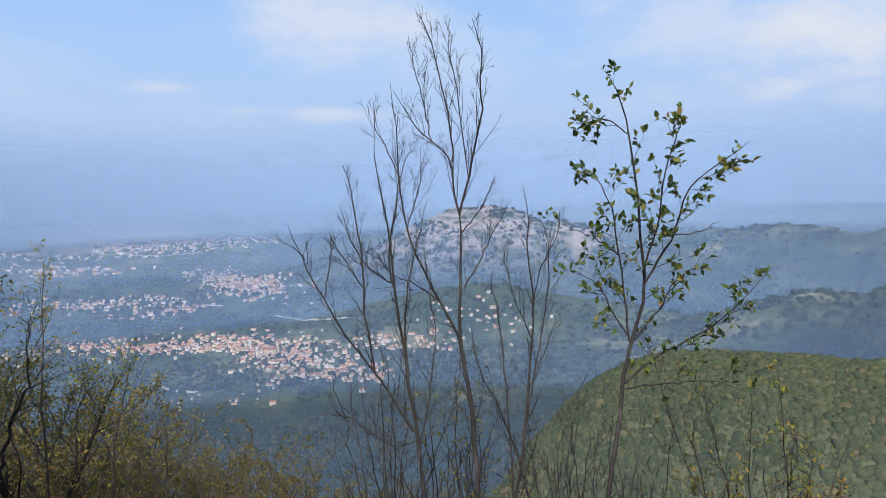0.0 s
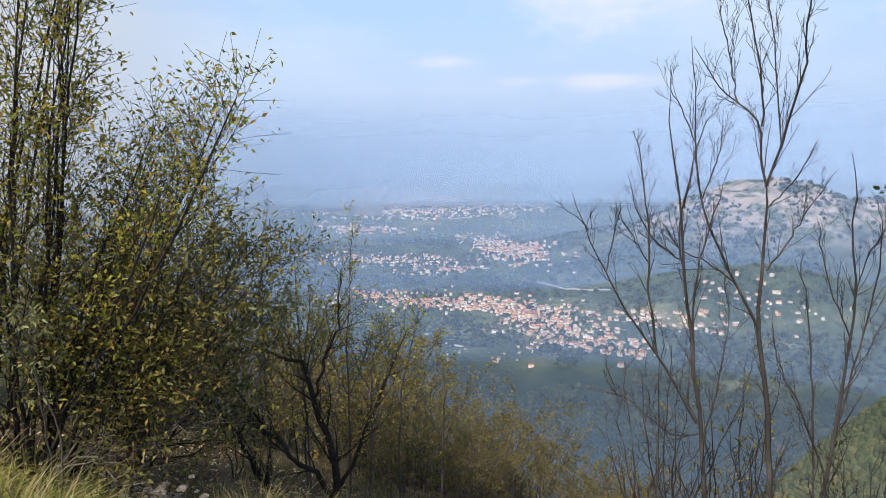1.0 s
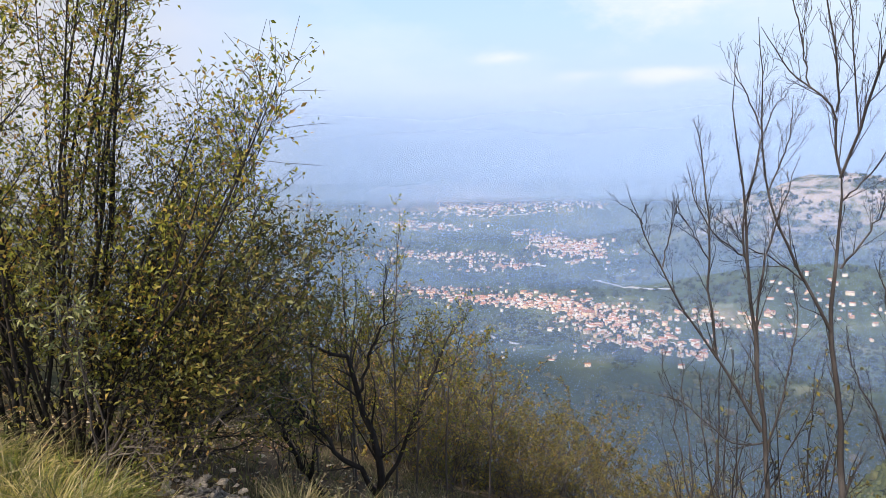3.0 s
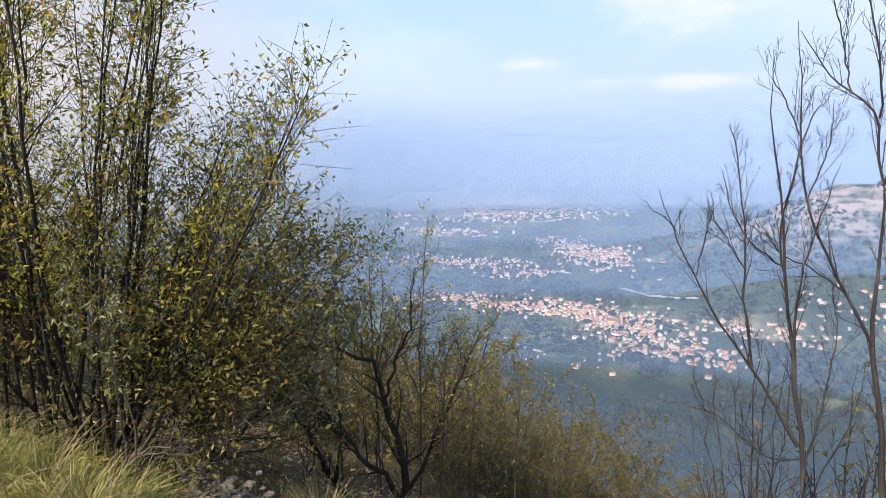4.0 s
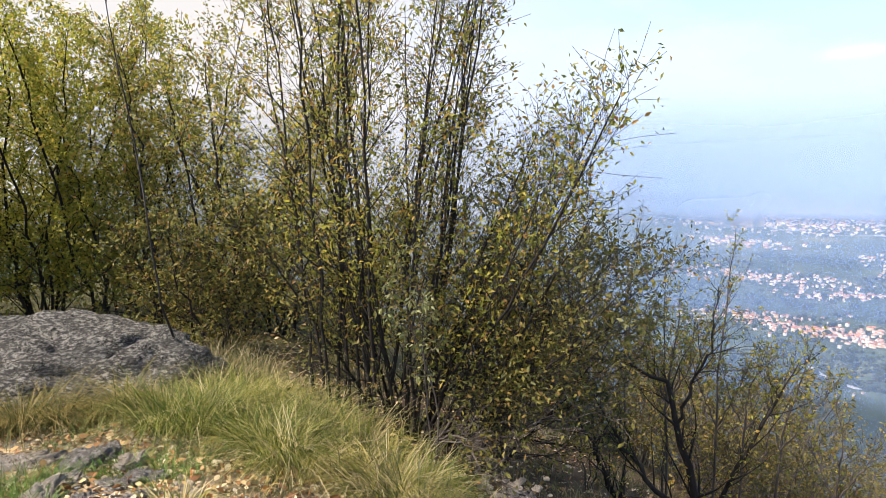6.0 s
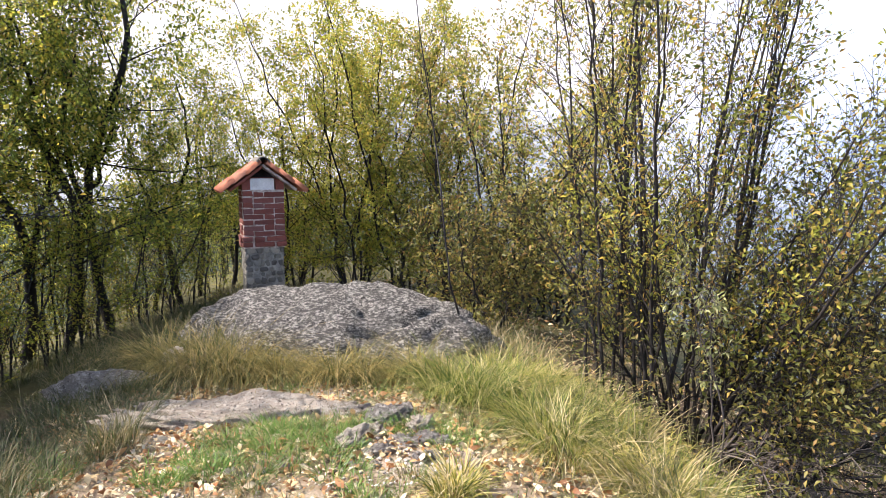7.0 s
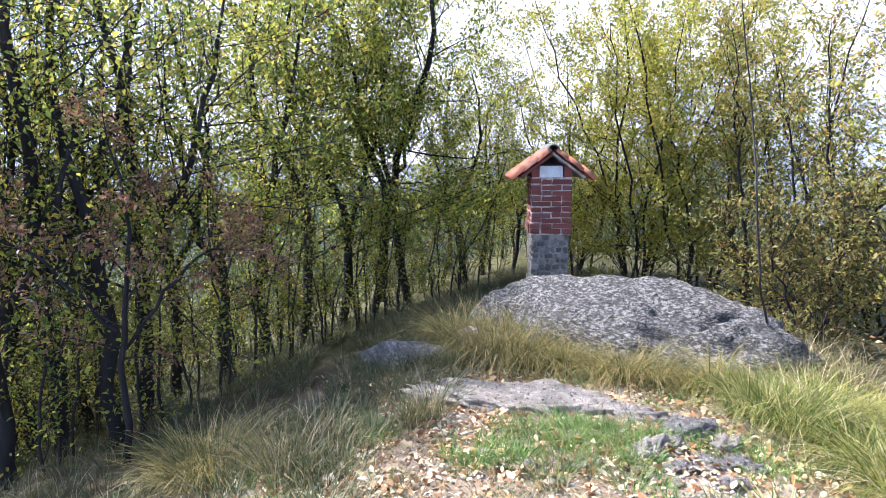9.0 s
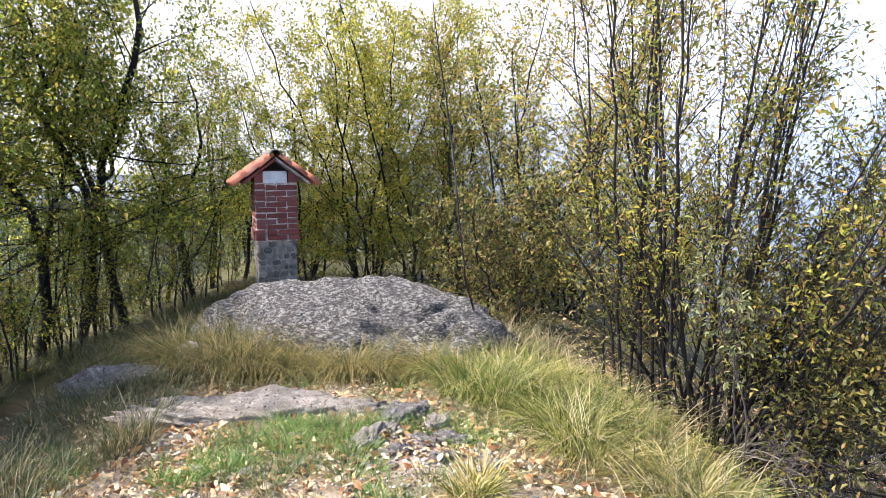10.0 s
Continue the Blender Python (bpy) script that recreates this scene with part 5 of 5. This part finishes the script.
great_bush()
b = (-4.5, 2.8, z_at(-4.5, 2.8))
plant("rowan_sapling", b, [[(0, 0, -0.1), (0.03, -0.05, 0.5), (0.12, -0.15, 0.95), (0.2, -0.25, 1.35)], [(0, 0, -0.1), (0.1, -0.02, 0.5), (0.05, -0.2, 1.1), (0.1, -0.3, 1.5)]], BARK_GREY, LEAF_PALE,
      "young sapling with drooping pale green leaves", "sapling", 110, radius=0.005, crooked=0.006, tip=0.002, limbs=(8, 0.45, 1.0, 0.26, 60), twigs=(4, 0.3, 1.0, 0.14, 50), leaf_per=5, leaf_size=0.038, leaf_wide=0.34, droop=0.8, up=0.0)
b = (-4.95, 4.95, z_at(-4.95, 4.95))
plant("oak_seedling", b, [[(0, 0, -0.1), (0.02, 0, 0.5), (0.0, 0.05, 1.0)], [(0, 0, -0.1), (0.12, 0.02, 0.5), (0.2, 0.05, 0.9)], [(0, 0, -0.1), (-0.15, 0.02, 0.5), (-0.25, 0.05, 0.8)]], BARK_GREY, LEAF_GREEN, "small seedling with fresh green leaves", "sapling", 111, radius=0.007,
      tip=0.002, limbs=(7, 0.5, 1.0, 0.25, 55), twigs=(3, 0.3, 1.0, 0.12, 45), leaf_per=5, leaf_size=0.06, leaf_wide=0.5, up=0.1)


# ---- shrubs behind and beside the shrine ----
def back_shrubs():
    rng = np.random.default_rng(44)
    for n, (yaw, d, tall, count, leaf, label, per) in enumerate((
            (85, 10.6, 5.0, 14, LEAF_GOLD, "tall golden-green bush behind the shrine", 8), (90, 11.6, 4.6, 11, LEAF_GOLD, "tall golden-green bush behind the shrine", 8), (80, 10.2, 4.4, 11, LEAF_GOLD, "tall golden-green bush behind the shrine", 8),
            (75, 9.2, 3.9, 10, LEAF_RUSSET, "bush of russet and yellow leaves", 4), (71, 8.4, 3.5, 9, LEAF_RUSSET, "bush of russet and yellow leaves", 3), (67, 8.6, 2.7, 7, LEAF_BUSH, "bush of olive and yellow leaves", 1),
            (60, 8.5, 2.6, 7, LEAF_BUSH, "bush of olive and yellow leaves", 1), (73, 6.9, 1.5, 7, LEAF_OLIVE, "low olive bush beside the boulder", 1))):
        x, y = place_of(yaw, d)
        plant("bush", (x, y, z_at(x, y)), brush_stems(rng, max(6, count * 2 // 3), tall, 0.36, 0.3), BARK_DARK, leaf, label, "bush", 120 + n, "bushes round the clearing", radius=0.022 if tall > 2.5 else 0.012, tip=0.003,
              limbs=(22, 0.06, 1.0, 0.30 * tall, 48), twigs=(7, 0.1, 1.0, 0.42, 48), leaf_per=2 * per + 4, leaf_size=0.056, up=0.28, twig_tip=0.002, sides=5, shrink=0.5, coarse=True, fluff=0.04, crooked=0.03)


back_shrubs()
b = (-7.0, 1.9, -0.5)
plant("bare_pole", b, about(b, [[(-7.0, 1.9, -0.5), (-6.68, 1.72, 0.12), (-6.46, 1.59, 0.44), (-6.38, 1.54, 0.7), (-6.43, 1.45, 1.67), (-6.44, 1.37, 2.21), (-6.46, 1.29, 2.9)]]), BARK_PALE, None, "tall thin bare pole of a young tree", "pole", 130,
      radius=0.008, tip=0.003, limbs=(3, 0.75, 1.0, 0.25, 20), twigs=None, crooked=0.004)


# ---- the wood ----
def wood():
    rng = np.random.default_rng(45)
    kinds = []
    for k in range(5):
        tall = (5.6, 5.0, 6.0, 4.6, 5.2)[k]
        w = rng.normal(size=(3, 2)) * 0.18
        trunk = [(0, 0, -0.3), (w[0, 0], w[0, 1], 0.33 * tall), (w[1, 0] * 1.5, w[1, 1] * 1.5, 0.66 * tall), (w[2, 0] * 2, w[2, 1] * 2, tall)]
        fork = [(w[0, 0] * 0.8, w[0, 1] * 0.8, 0.27 * tall), (0.5, 0.35 * (-1) ** k, 0.5 * tall), (0.9, 0.55 * (-1) ** k, 0.8 * tall)]
        kinds.append(plant("woodland_tree", (0, 0, 0), [trunk, fork], BARK_DARK, LEAF_WOOD, "dark-trunked woodland tree with dense green leaves", "tree", 140 + k, "trees of the wood", radii=[0.07, 0.038], tip=0.008,
                           limbs=(21, 0.20, 1.0, 2.1, 66), twigs=(9, 0.15, 1.0, 0.65, 50), leaf_per=9 if k < 4 else 38, leaf_size=0.056, up=0.12, shrink=0.45, leaf_wide=0.6, twig_tip=0.0025, droop=0.4, coarse=True, fluff=0.08, thick=0.26, crooked=0.03))
    spots = [(140.5, 6.8, 0.9), (137, 6.6, 0.95), (133.5, 7.4, 1.05), (130.6, 6.8, 1.05), (127.3, 7.6, 1.05), (125, 8.8, 1.0), (121.5, 9.0, 1.1), (117.5, 9.4, 1.0), (114.8, 9.8, 1.05), (111, 10.6, 1.1), (108.2, 10.9, 1.05), (104.8, 10.9, 1.0),
             (136, 9.6, 1.1), (129, 10.4, 1.1), (107, 14.0, 0.95),
             (96, 16.0, 0.55), (98, 12.8, 0.58), (101.5, 13.2, 0.7), (99.5, 11.6, 0.62), (95.5, 12.2, 0.5), (95, 14.0, 0.55), (91, 14.0, 0.55), (86, 15.0, 0.55),
             (135, 7.8, 0.8), (131.8, 8.6, 0.85), (138, 8.0, 0.85)]
    for i, (yaw, d, s) in enumerate(spots):
        x, y = place_of(yaw, d)
        m = Matrix.LocRotScale((x, y, z_at(x, y)), Euler((rng.normal() * 0.04, rng.normal() * 0.04, rng.uniform(0, 6.28))), (s, s, s * rng.uniform(0.92, 1.15)))
        full = 95 < yaw < 115.5 and d < 12.5
        if i < 4:
            kinds[i].matrix_basis = m
        elif yaw == 108.2:
            kinds[4].matrix_basis = m
        else:
            copy_thing(kinds[4 if full else int(rng.integers(0, 4))], m)
    # thin understorey stems
    for n, (yaw, d, tall) in enumerate(((135, 6.6, 2.6), (132, 8.2, 3.0), (128.5, 6.9, 2.4), (123, 7.8, 2.6), (119.5, 8.4, 2.6), (116, 8.9, 2.8), (112.5, 9.4, 2.4), (109, 9.9, 2.6), (106.5, 10.0, 2.4), (101.5, 10.2, 2.2), (99.0, 10.8, 2.0))):
        x, y = place_of(yaw, d)
        plant("sapling", (x, y, z_at(x, y)), brush_stems(rng, 4, tall, 0.16, 0.25), BARK_DARK, LEAF_OLIVE if n > 10 else LEAF_WOOD if n % 3 == 0 else LEAF_GOLD, "spindly understorey sapling in the wood", "sapling", 160 + n, "saplings in the wood", radius=0.014, tip=0.003,
              limbs=(11, 0.12, 1.0, 0.7, 48), twigs=(5, 0.15, 1.0, 0.32, 45), leaf_per=8, leaf_size=0.052, up=0.2, sides=5, twig_tip=0.002, coarse=True, fluff=0.06)
    # leafy undergrowth between and behind the trunks
    under = [plant("undergrowth_bush", (0, 0, 0), brush_stems(rng, 9, 2.3, 0.45, 0.4), BARK_DARK, leaf, "leafy green undergrowth bush between the trunks", "bush", 180 + k, "undergrowth of the wood", radius=0.013, tip=0.003,
                   limbs=(9, 0.1, 1.0, 0.8, 50), twigs=(5, 0.12, 1.0, 0.4, 45), leaf_per=9, leaf_size=0.052, up=0.2, sides=4, twig_tip=0.003, coarse=True, fluff=0.09) for k, leaf in enumerate((LEAF_OLIVE, LEAF_WOOD))]
    for i, (yaw, d, s) in enumerate(((134, 9.5, 0.9), (118, 11.5, 0.9), (139, 10.5, 1.0), (129, 12.0, 0.9), (124, 12.5, 0.9), (113, 12.0, 0.9), (108, 12.6, 0.9), (104, 13.5, 0.9), (100, 12.0, 0.6),
                                     (96, 18.0, 1.1), (93, 15.5, 0.9), (89, 16.5, 1.0), (97, 13.0, 0.6), (142, 8.0, 0.7), (140, 9.0, 0.6), (136.5, 8.6, 0.6), (133, 9.0, 0.6), (131, 9.6, 0.65), (127.5, 9.4, 0.6), (125.5, 10.6, 0.65), (122, 10.2, 0.6), (120, 11.4, 0.65), (116, 10.8, 0.6), (114, 11.4, 0.6), (110.5, 11.8, 0.6), (137.5, 11.0, 0.8), (132, 11.4, 0.8), (127, 12.4, 0.8), (143.5, 9.6, 0.8), (106, 12.0, 0.55), (103, 11.6, 0.45), (145, 7.4, 0.7), (141, 7.8, 0.75), (138.5, 7.3, 0.6), (134.5, 8.2, 0.7), (143, 8.6, 0.9), (139, 9.8, 0.9), (135.5, 10.4, 0.9), (130, 10.2, 0.75))):
        x, y = place_of(yaw, d)
        m = Matrix.LocRotScale((x, y, z_at(x, y)), Euler((0, 0, rng.uniform(0, 6.28))), (s, s, s))
        if i < 2:
            under[i].matrix_basis = m
        else:
            copy_thing(under[0 if i % 3 else 1], m)
    # the young oak with withered leaves at the wood's edge
    x, y = place_of(129.5, 5.6)
    plant("young_oak", (x, y, z_at(x, y)), [[(0, 0, -0.2), (0.05, 0.05, 0.9), (0.0, 0.15, 1.8), (0.1, 0.1, 2.7)], [(0.03, 0.03, 0.9), (-0.3, 0.5, 1.6), (-0.5, 0.95, 1.75)], [(0.03, 0.03, 1.1), (0.3, -0.4, 1.7), (0.5, -0.8, 2.0)]],
          BARK_DARK, LEAF_BROWN, "young oak holding withered brown leaves", "tree", 175, radii=[0.028, 0.014, 0.014], tip=0.003, limbs=(13, 0.3, 1.0, 0.75, 60), twigs=(6, 0.2, 1.0, 0.28, 45), leaf_per=12, leaf_size=0.046, leaf_wide=0.5, up=0.02, droop=0.2, fluff=0.03)


wood()


# ---- grass ----
def tufts(name, spots, blades, tall, radius, width, material, label, seed, splay=0.5, droop=0.35, wind=(0.0, 0.0), singly=False):
    """Tufts of arching blades: one object, or one for each tuft. spots: (x, y, size)."""
    if singly:
        for i, spot in enumerate(spots):
            ob = tufts(name, [spot], blades, tall, radius, width, material, label, seed + i, splay, droop, wind)
            del ob["kind"]
            tagged(ob, label, "grass tuft", name + " tufts")
        return None
    rng = np.random.default_rng(seed)
    S = np.array(spots, float)
    n = len(S) * blades
    pick = np.repeat(np.arange(len(S)), blades)
    size = S[pick, 2]
    a = rng.uniform(0, 2 * np.pi, n)
    r = radius * size * np.sqrt(rng.uniform(0, 1, n))
    x, y = S[pick, 0] + r * np.cos(a), S[pick, 1] + r * np.sin(a)
    base = np.stack([x, y, height(x, y) - 0.01], 1)
    out = np.stack([np.cos(a), np.sin(a), 0 * a], 1) * (splay * (0.3 + 0.7 * r / (radius * size + 1e-6)))[:, None] + np.array([wind[0], wind[1], 0]) + rng.normal(size=(n, 3)) * np.array([0.3, 0.3, 0])
    h = (tall * size * rng.uniform(0.45, 1.2, n))[:, None]
    face = unit(np.cross(out + rng.normal(size=(n, 3)) * 0.4, np.array([0, 0, 1.0])))
    dr = (droop * rng.uniform(0.2, 1.6, n))[:, None]
    rows = []
    for t, w in ((0, 0.8), (0.3, 1.0), (0.58, 0.9), (0.82, 0.6)):
        p = base + h * (np.array([0, 0, 1.0]) * (t - dr * t ** 3) + out * (0.35 * t + 0.65 * t * t))
        rows += [p - face * width * w / 2, p + face * width * w / 2]
    rows.append(base + h * (np.array([0, 0, 1.0]) * (1 - dr) + out))
    V = np.stack(rows, 1).reshape(-1, 3)
    o = 9 * np.arange(n)[:, None]
    Q = np.concatenate([np.array([[0, 1, 3, 2]]) + o, np.array([[2, 3, 5, 4]]) + o, np.array([[4, 5, 7, 6]]) + o])
    T = np.array([[6, 7, 8]]) + o
    ob = piece(name, make_mesh(name, V, T, Q), material)
    return tagged(ob, label, "grass", kind="stuff")


def scatter(rng, n, inside, box, lo=0.7, hi=1.2):
    out = []
    while len(out) < n:
        x, y = rng.uniform(box[0], box[1]), rng.uniform(box[2], box[3])
        if inside(x, y):
            out.append((x, y, rng.uniform(lo, hi)))
    return out


rng = np.random.default_rng(46)
mound = scatter(rng, 74, lambda x, y: y > 1.62 + 0.1 * (x + 5) + (0.4 * (x + 4.4) if x > -4.4 else 0) and y < 2.55 + 0.12 * (x + 5), (-6.0, -3.3, 0.9, 2.8), 0.5, 1.35)
tufts("tall_grass", mound[:38], 300, 0.31, 0.11, 0.0040, GRASS_TALL, "long arching yellow-green grass in full sun", 47, 1.15, 0.95)
tufts("tall_grass", mound[38:], 330, 0.28, 0.10, 0.0042, GRASS_LUSH, "fresh green tussocks among the long straw grass", 247, 1.15, 0.9)
tufts("tall_grass", scatter(rng, 45, lambda x, y: y > 1.9 + 0.1 * (x + 5) and y < 2.5, (-7.6, -3.4, 1.7, 2.6)), 90, 0.36, 0.16, 0.006, GRASS_DRY, "straw-coloured long grass along the bush", 48, 0.8, 0.6)
tufts("sedge_tuft", [(-6.3, -0.15, 1.15), (-6.15, 0.38, 0.8), (-6.05, 0.78, 1.0), (-5.98, 1.02, 0.7), (-5.9, 1.35, 0.9), (-6.6, -0.5, 1.6), (-6.7, -0.15, 1.6), (-7.0, -0.8, 1.5), (-7.35, -1.0, 1.4), (-6.95, -0.45, 1.4), (-6.4, -0.3, 1.4), (-6.25, 0.12, 1.1), (-6.12, 0.58, 1.15), (-6.0, 1.2, 1.1)],
      460, 0.40, 0.11, 0.005, GRASS_SEDGE, "drooping sedge tuft at the boulder's foot", 49, 1.0, 1.05, singly=True)
tufts("dry_grass", scatter(rng, 360, lambda x, y: y < -0.75 - 0.1 * (x + 5), (-11.5, -2.6, -6.2, -0.4)), 90, 0.27, 0.17, 0.0045, GRASS_SHADY, "thin green grass on the wood slope, darkened for shade", 50, 0.7, 0.5)
tufts("dry_grass", scatter(rng, 120, lambda x, y: True, (-13, -8.2, -2.2, 2.4)), 70, 0.26, 0.17, 0.005, GRASS_DRY, "dry grass round the shrine", 51, 0.6, 0.4)
tufts("grass_tussock", [(-3.95, 1.02, 0.55), (-3.85, 0.95, 0.45)], 260, 0.40, 0.15, 0.006, GRASS_TALL, "bright yellow-green grass tussock", 252, 0.7, 0.55, singly=True)
tufts("grass_tussock", [(-5.5, 1.35, 1.15), (-5.3, 1.5, 1.1), (-4.6, 1.75, 1.0)], 560, 0.38, 0.16, 0.0045, GRASS_LUSH, "lush green tussock with straw tips in the sun", 262, 0.95, 0.7, singly=True)
tufts("grass_tussock", [(-4.75, -2.15, 1.2), (-4.55, -1.95, 1.1), (-4.95, -2.3, 1.0), (-5.1, -2.0, 0.9)], 620, 0.36, 0.2, 0.0042, GRASS_SEDGE, "rounded green-yellow tussock on the shaded slope", 271, 0.9, 0.75, singly=True)
tufts("dry_grass", scatter(rng, 130, lambda x, y: True, (-9.0, -4.2, -1.9, -0.55), 0.5, 1.1), 80, 0.22, 0.14, 0.0042, GRASS_SHADY, "green grass along the edge of the slope, darkened for shade", 272, 0.8, 0.6)
tufts("straw_tuft", [(-5.05, -0.72, 0.9), (-4.95, -0.8, 0.7), (-4.45, -1.45, 1.1), (-4.25, -1.3, 1.0), (-4.75, -1.35, 1.0), (-4.6, -1.2, 0.8), (-3.45, 3.35, 1.0), (-3.2, 3.5, 1.0), (-3.6, 3.55, 1.1), (-3.0, 3.3, 0.9), (-3.75, 3.7, 1.1), (-3.4, 3.8, 1.1), (-3.1, 3.9, 1.1), (-3.9, 3.9, 1.0), (-3.55, 4.1, 1.1), (-2.8, 3.6, 1.0), (-2.6, 3.4, 0.9), (-6.35, -0.35, 1.2)], 160, 0.36, 0.12, 0.005, GRASS_DRY, "small pale straw tuft of dry grass", 353, 0.5, 0.4, singly=True)
green = [(-4.75 + rng.normal() * 0.22, 0.12 + rng.normal() * 0.25, rng.uniform(0.7, 1.3)) for _ in range(80)] + [(-4.75 + rng.normal() * 0.12, 0.55 + rng.normal() * 0.12, 0.9) for _ in range(18)]
green += scatter(rng, 330, lambda x, y: bumps(np.array([x]), np.array([y]), 2.2, 2.0)[0] > 0.12, (-6.0, -1.5, -1.6, 1.6), 0.5, 1.3)
tufts("short_grass", green, 42, 0.095, 0.07, 0.004, GRASS_GREEN, "short fresh green grass among fallen leaves", 54, 0.9, 0.3)
tufts("dry_grass", scatter(rng, 420, lambda x, y: bumps(np.array([x]), np.array([y]), 1.7, 6.0)[0] > -0.05, (-6.2, -1.8, -1.5, 1.7), 0.5, 1.2), 34, 0.13, 0.10, 0.004, GRASS_DRY, "flattened dry grass on the trodden ground", 58, 1.3, 0.85)
tufts("dry_grass", scatter(rng, 260, lambda x, y: x > -2.0 or y < -1.6, (-3.0, 5.5, -6.0, 3.5), 0.6, 1.3), 40, 0.16, 0.16, 0.005, GRASS_DRY, "short dry grass on the open hilltop", 59, 0.9, 0.5)
tufts("slope_grass", scatter(rng, 170, lambda x, y: y > 3.0 + 0.12 * (-x - 4), (-8, 2.5, 2.7, 8.0)), 60, 0.28, 0.18, 0.005, GRASS_DRY, "dry grass on the steep valley slope", 55, 0.6, 0.4)


def fallen_leaves():
    rng = np.random.default_rng(56)
    n = 76000
    x, y = rng.uniform(-7.2, 2.6, n), rng.uniform(-2.8, 2.6, n)
    w = bumps(x, y, 1.1, 9.0) + 0.35 * rng.normal(size=n) + 0.4
    w -= 0.7 * np.clip(-1.0 - y, 0, 2) + 0.9 * np.clip(y - 1.5, 0, 2) + 0.8 * np.clip(x + 2.2, 0, 5) * 0.5 + 0.8 * np.clip(-6.2 - x, 0, 2)
    keep = w > 0.0
    x, y = x[keep], y[keep]
    more = 5200
    x, y = np.concatenate([x, rng.uniform(-9.5, -2.5, more)]), np.concatenate([y, 1.8 + 5.2 * rng.uniform(0, 1, more) ** 1.2])
    n = len(x)
    P = np.stack([x, y, height(x, y) + 0.012], 1)
    a = rng.uniform(0, 2 * np.pi, n)
    way = unit(np.stack([np.cos(a), np.sin(a), rng.normal(size=n) * 0.25], 1))
    P[:, 2] += 0.008
    L = np.stack([P, P + way * 0.01], 1)
    s = 0.022 + 0.045 * rng.uniform(0, 1, n) ** 1.8
    v, t, q = leaves(rng, L, 1, s, 0.0, 0.1, 0.0, 0.3, 0.46, 0.0)
    ob = piece("fallen_leaves", make_mesh("fallen_leaves", v, t, q), LITTER)
    tagged(ob, "tan and orange fallen leaves on the trodden ground", "leaves", kind="stuff")



fallen_leaves()


def grit():
    """Chips of pale stone trodden into the soil."""
    rng = np.random.default_rng(57)
    n = 7000
    x, y = rng.uniform(-6.4, 0.5, n), rng.normal(size=n) * 0.75 + 0.3
    base = np.array([(1, 0, 0), (0, 1, 0), (-1, 0, 0), (0, -1, 0), (0, 0, 0.8), (0, 0, -0.8)], float)
    F = np.array([(0, 1, 4), (1, 2, 4), (2, 3, 4), (3, 0, 4), (1, 0, 5), (2, 1, 5), (3, 2, 5), (0, 3, 5)])
    s = 0.005 + 0.014 * rng.uniform(0, 1, (n, 1, 1)) ** 3
    V = base[None] * (1 + rng.normal(size=(n, 6, 1)) * 0.3) * s + np.stack([x, y, height(x, y) + 0.004], -1)[:, None]
    ob = piece("grit", make_mesh("grit", V.reshape(-1, 3), tris=(F[None] + 6 * np.arange(n)[:, None, None]).reshape(-1, 3)), GRIT)
    tagged(ob, "small pale stone chips in the soil", "gravel", kind="stuff")


GRIT = shade_by_island("stone_chips", [(0.0, (0.20, 0.18, 0.15)), (0.5, (0.42, 0.39, 0.34)), (1.0, (0.68, 0.64, 0.58))])
grit()
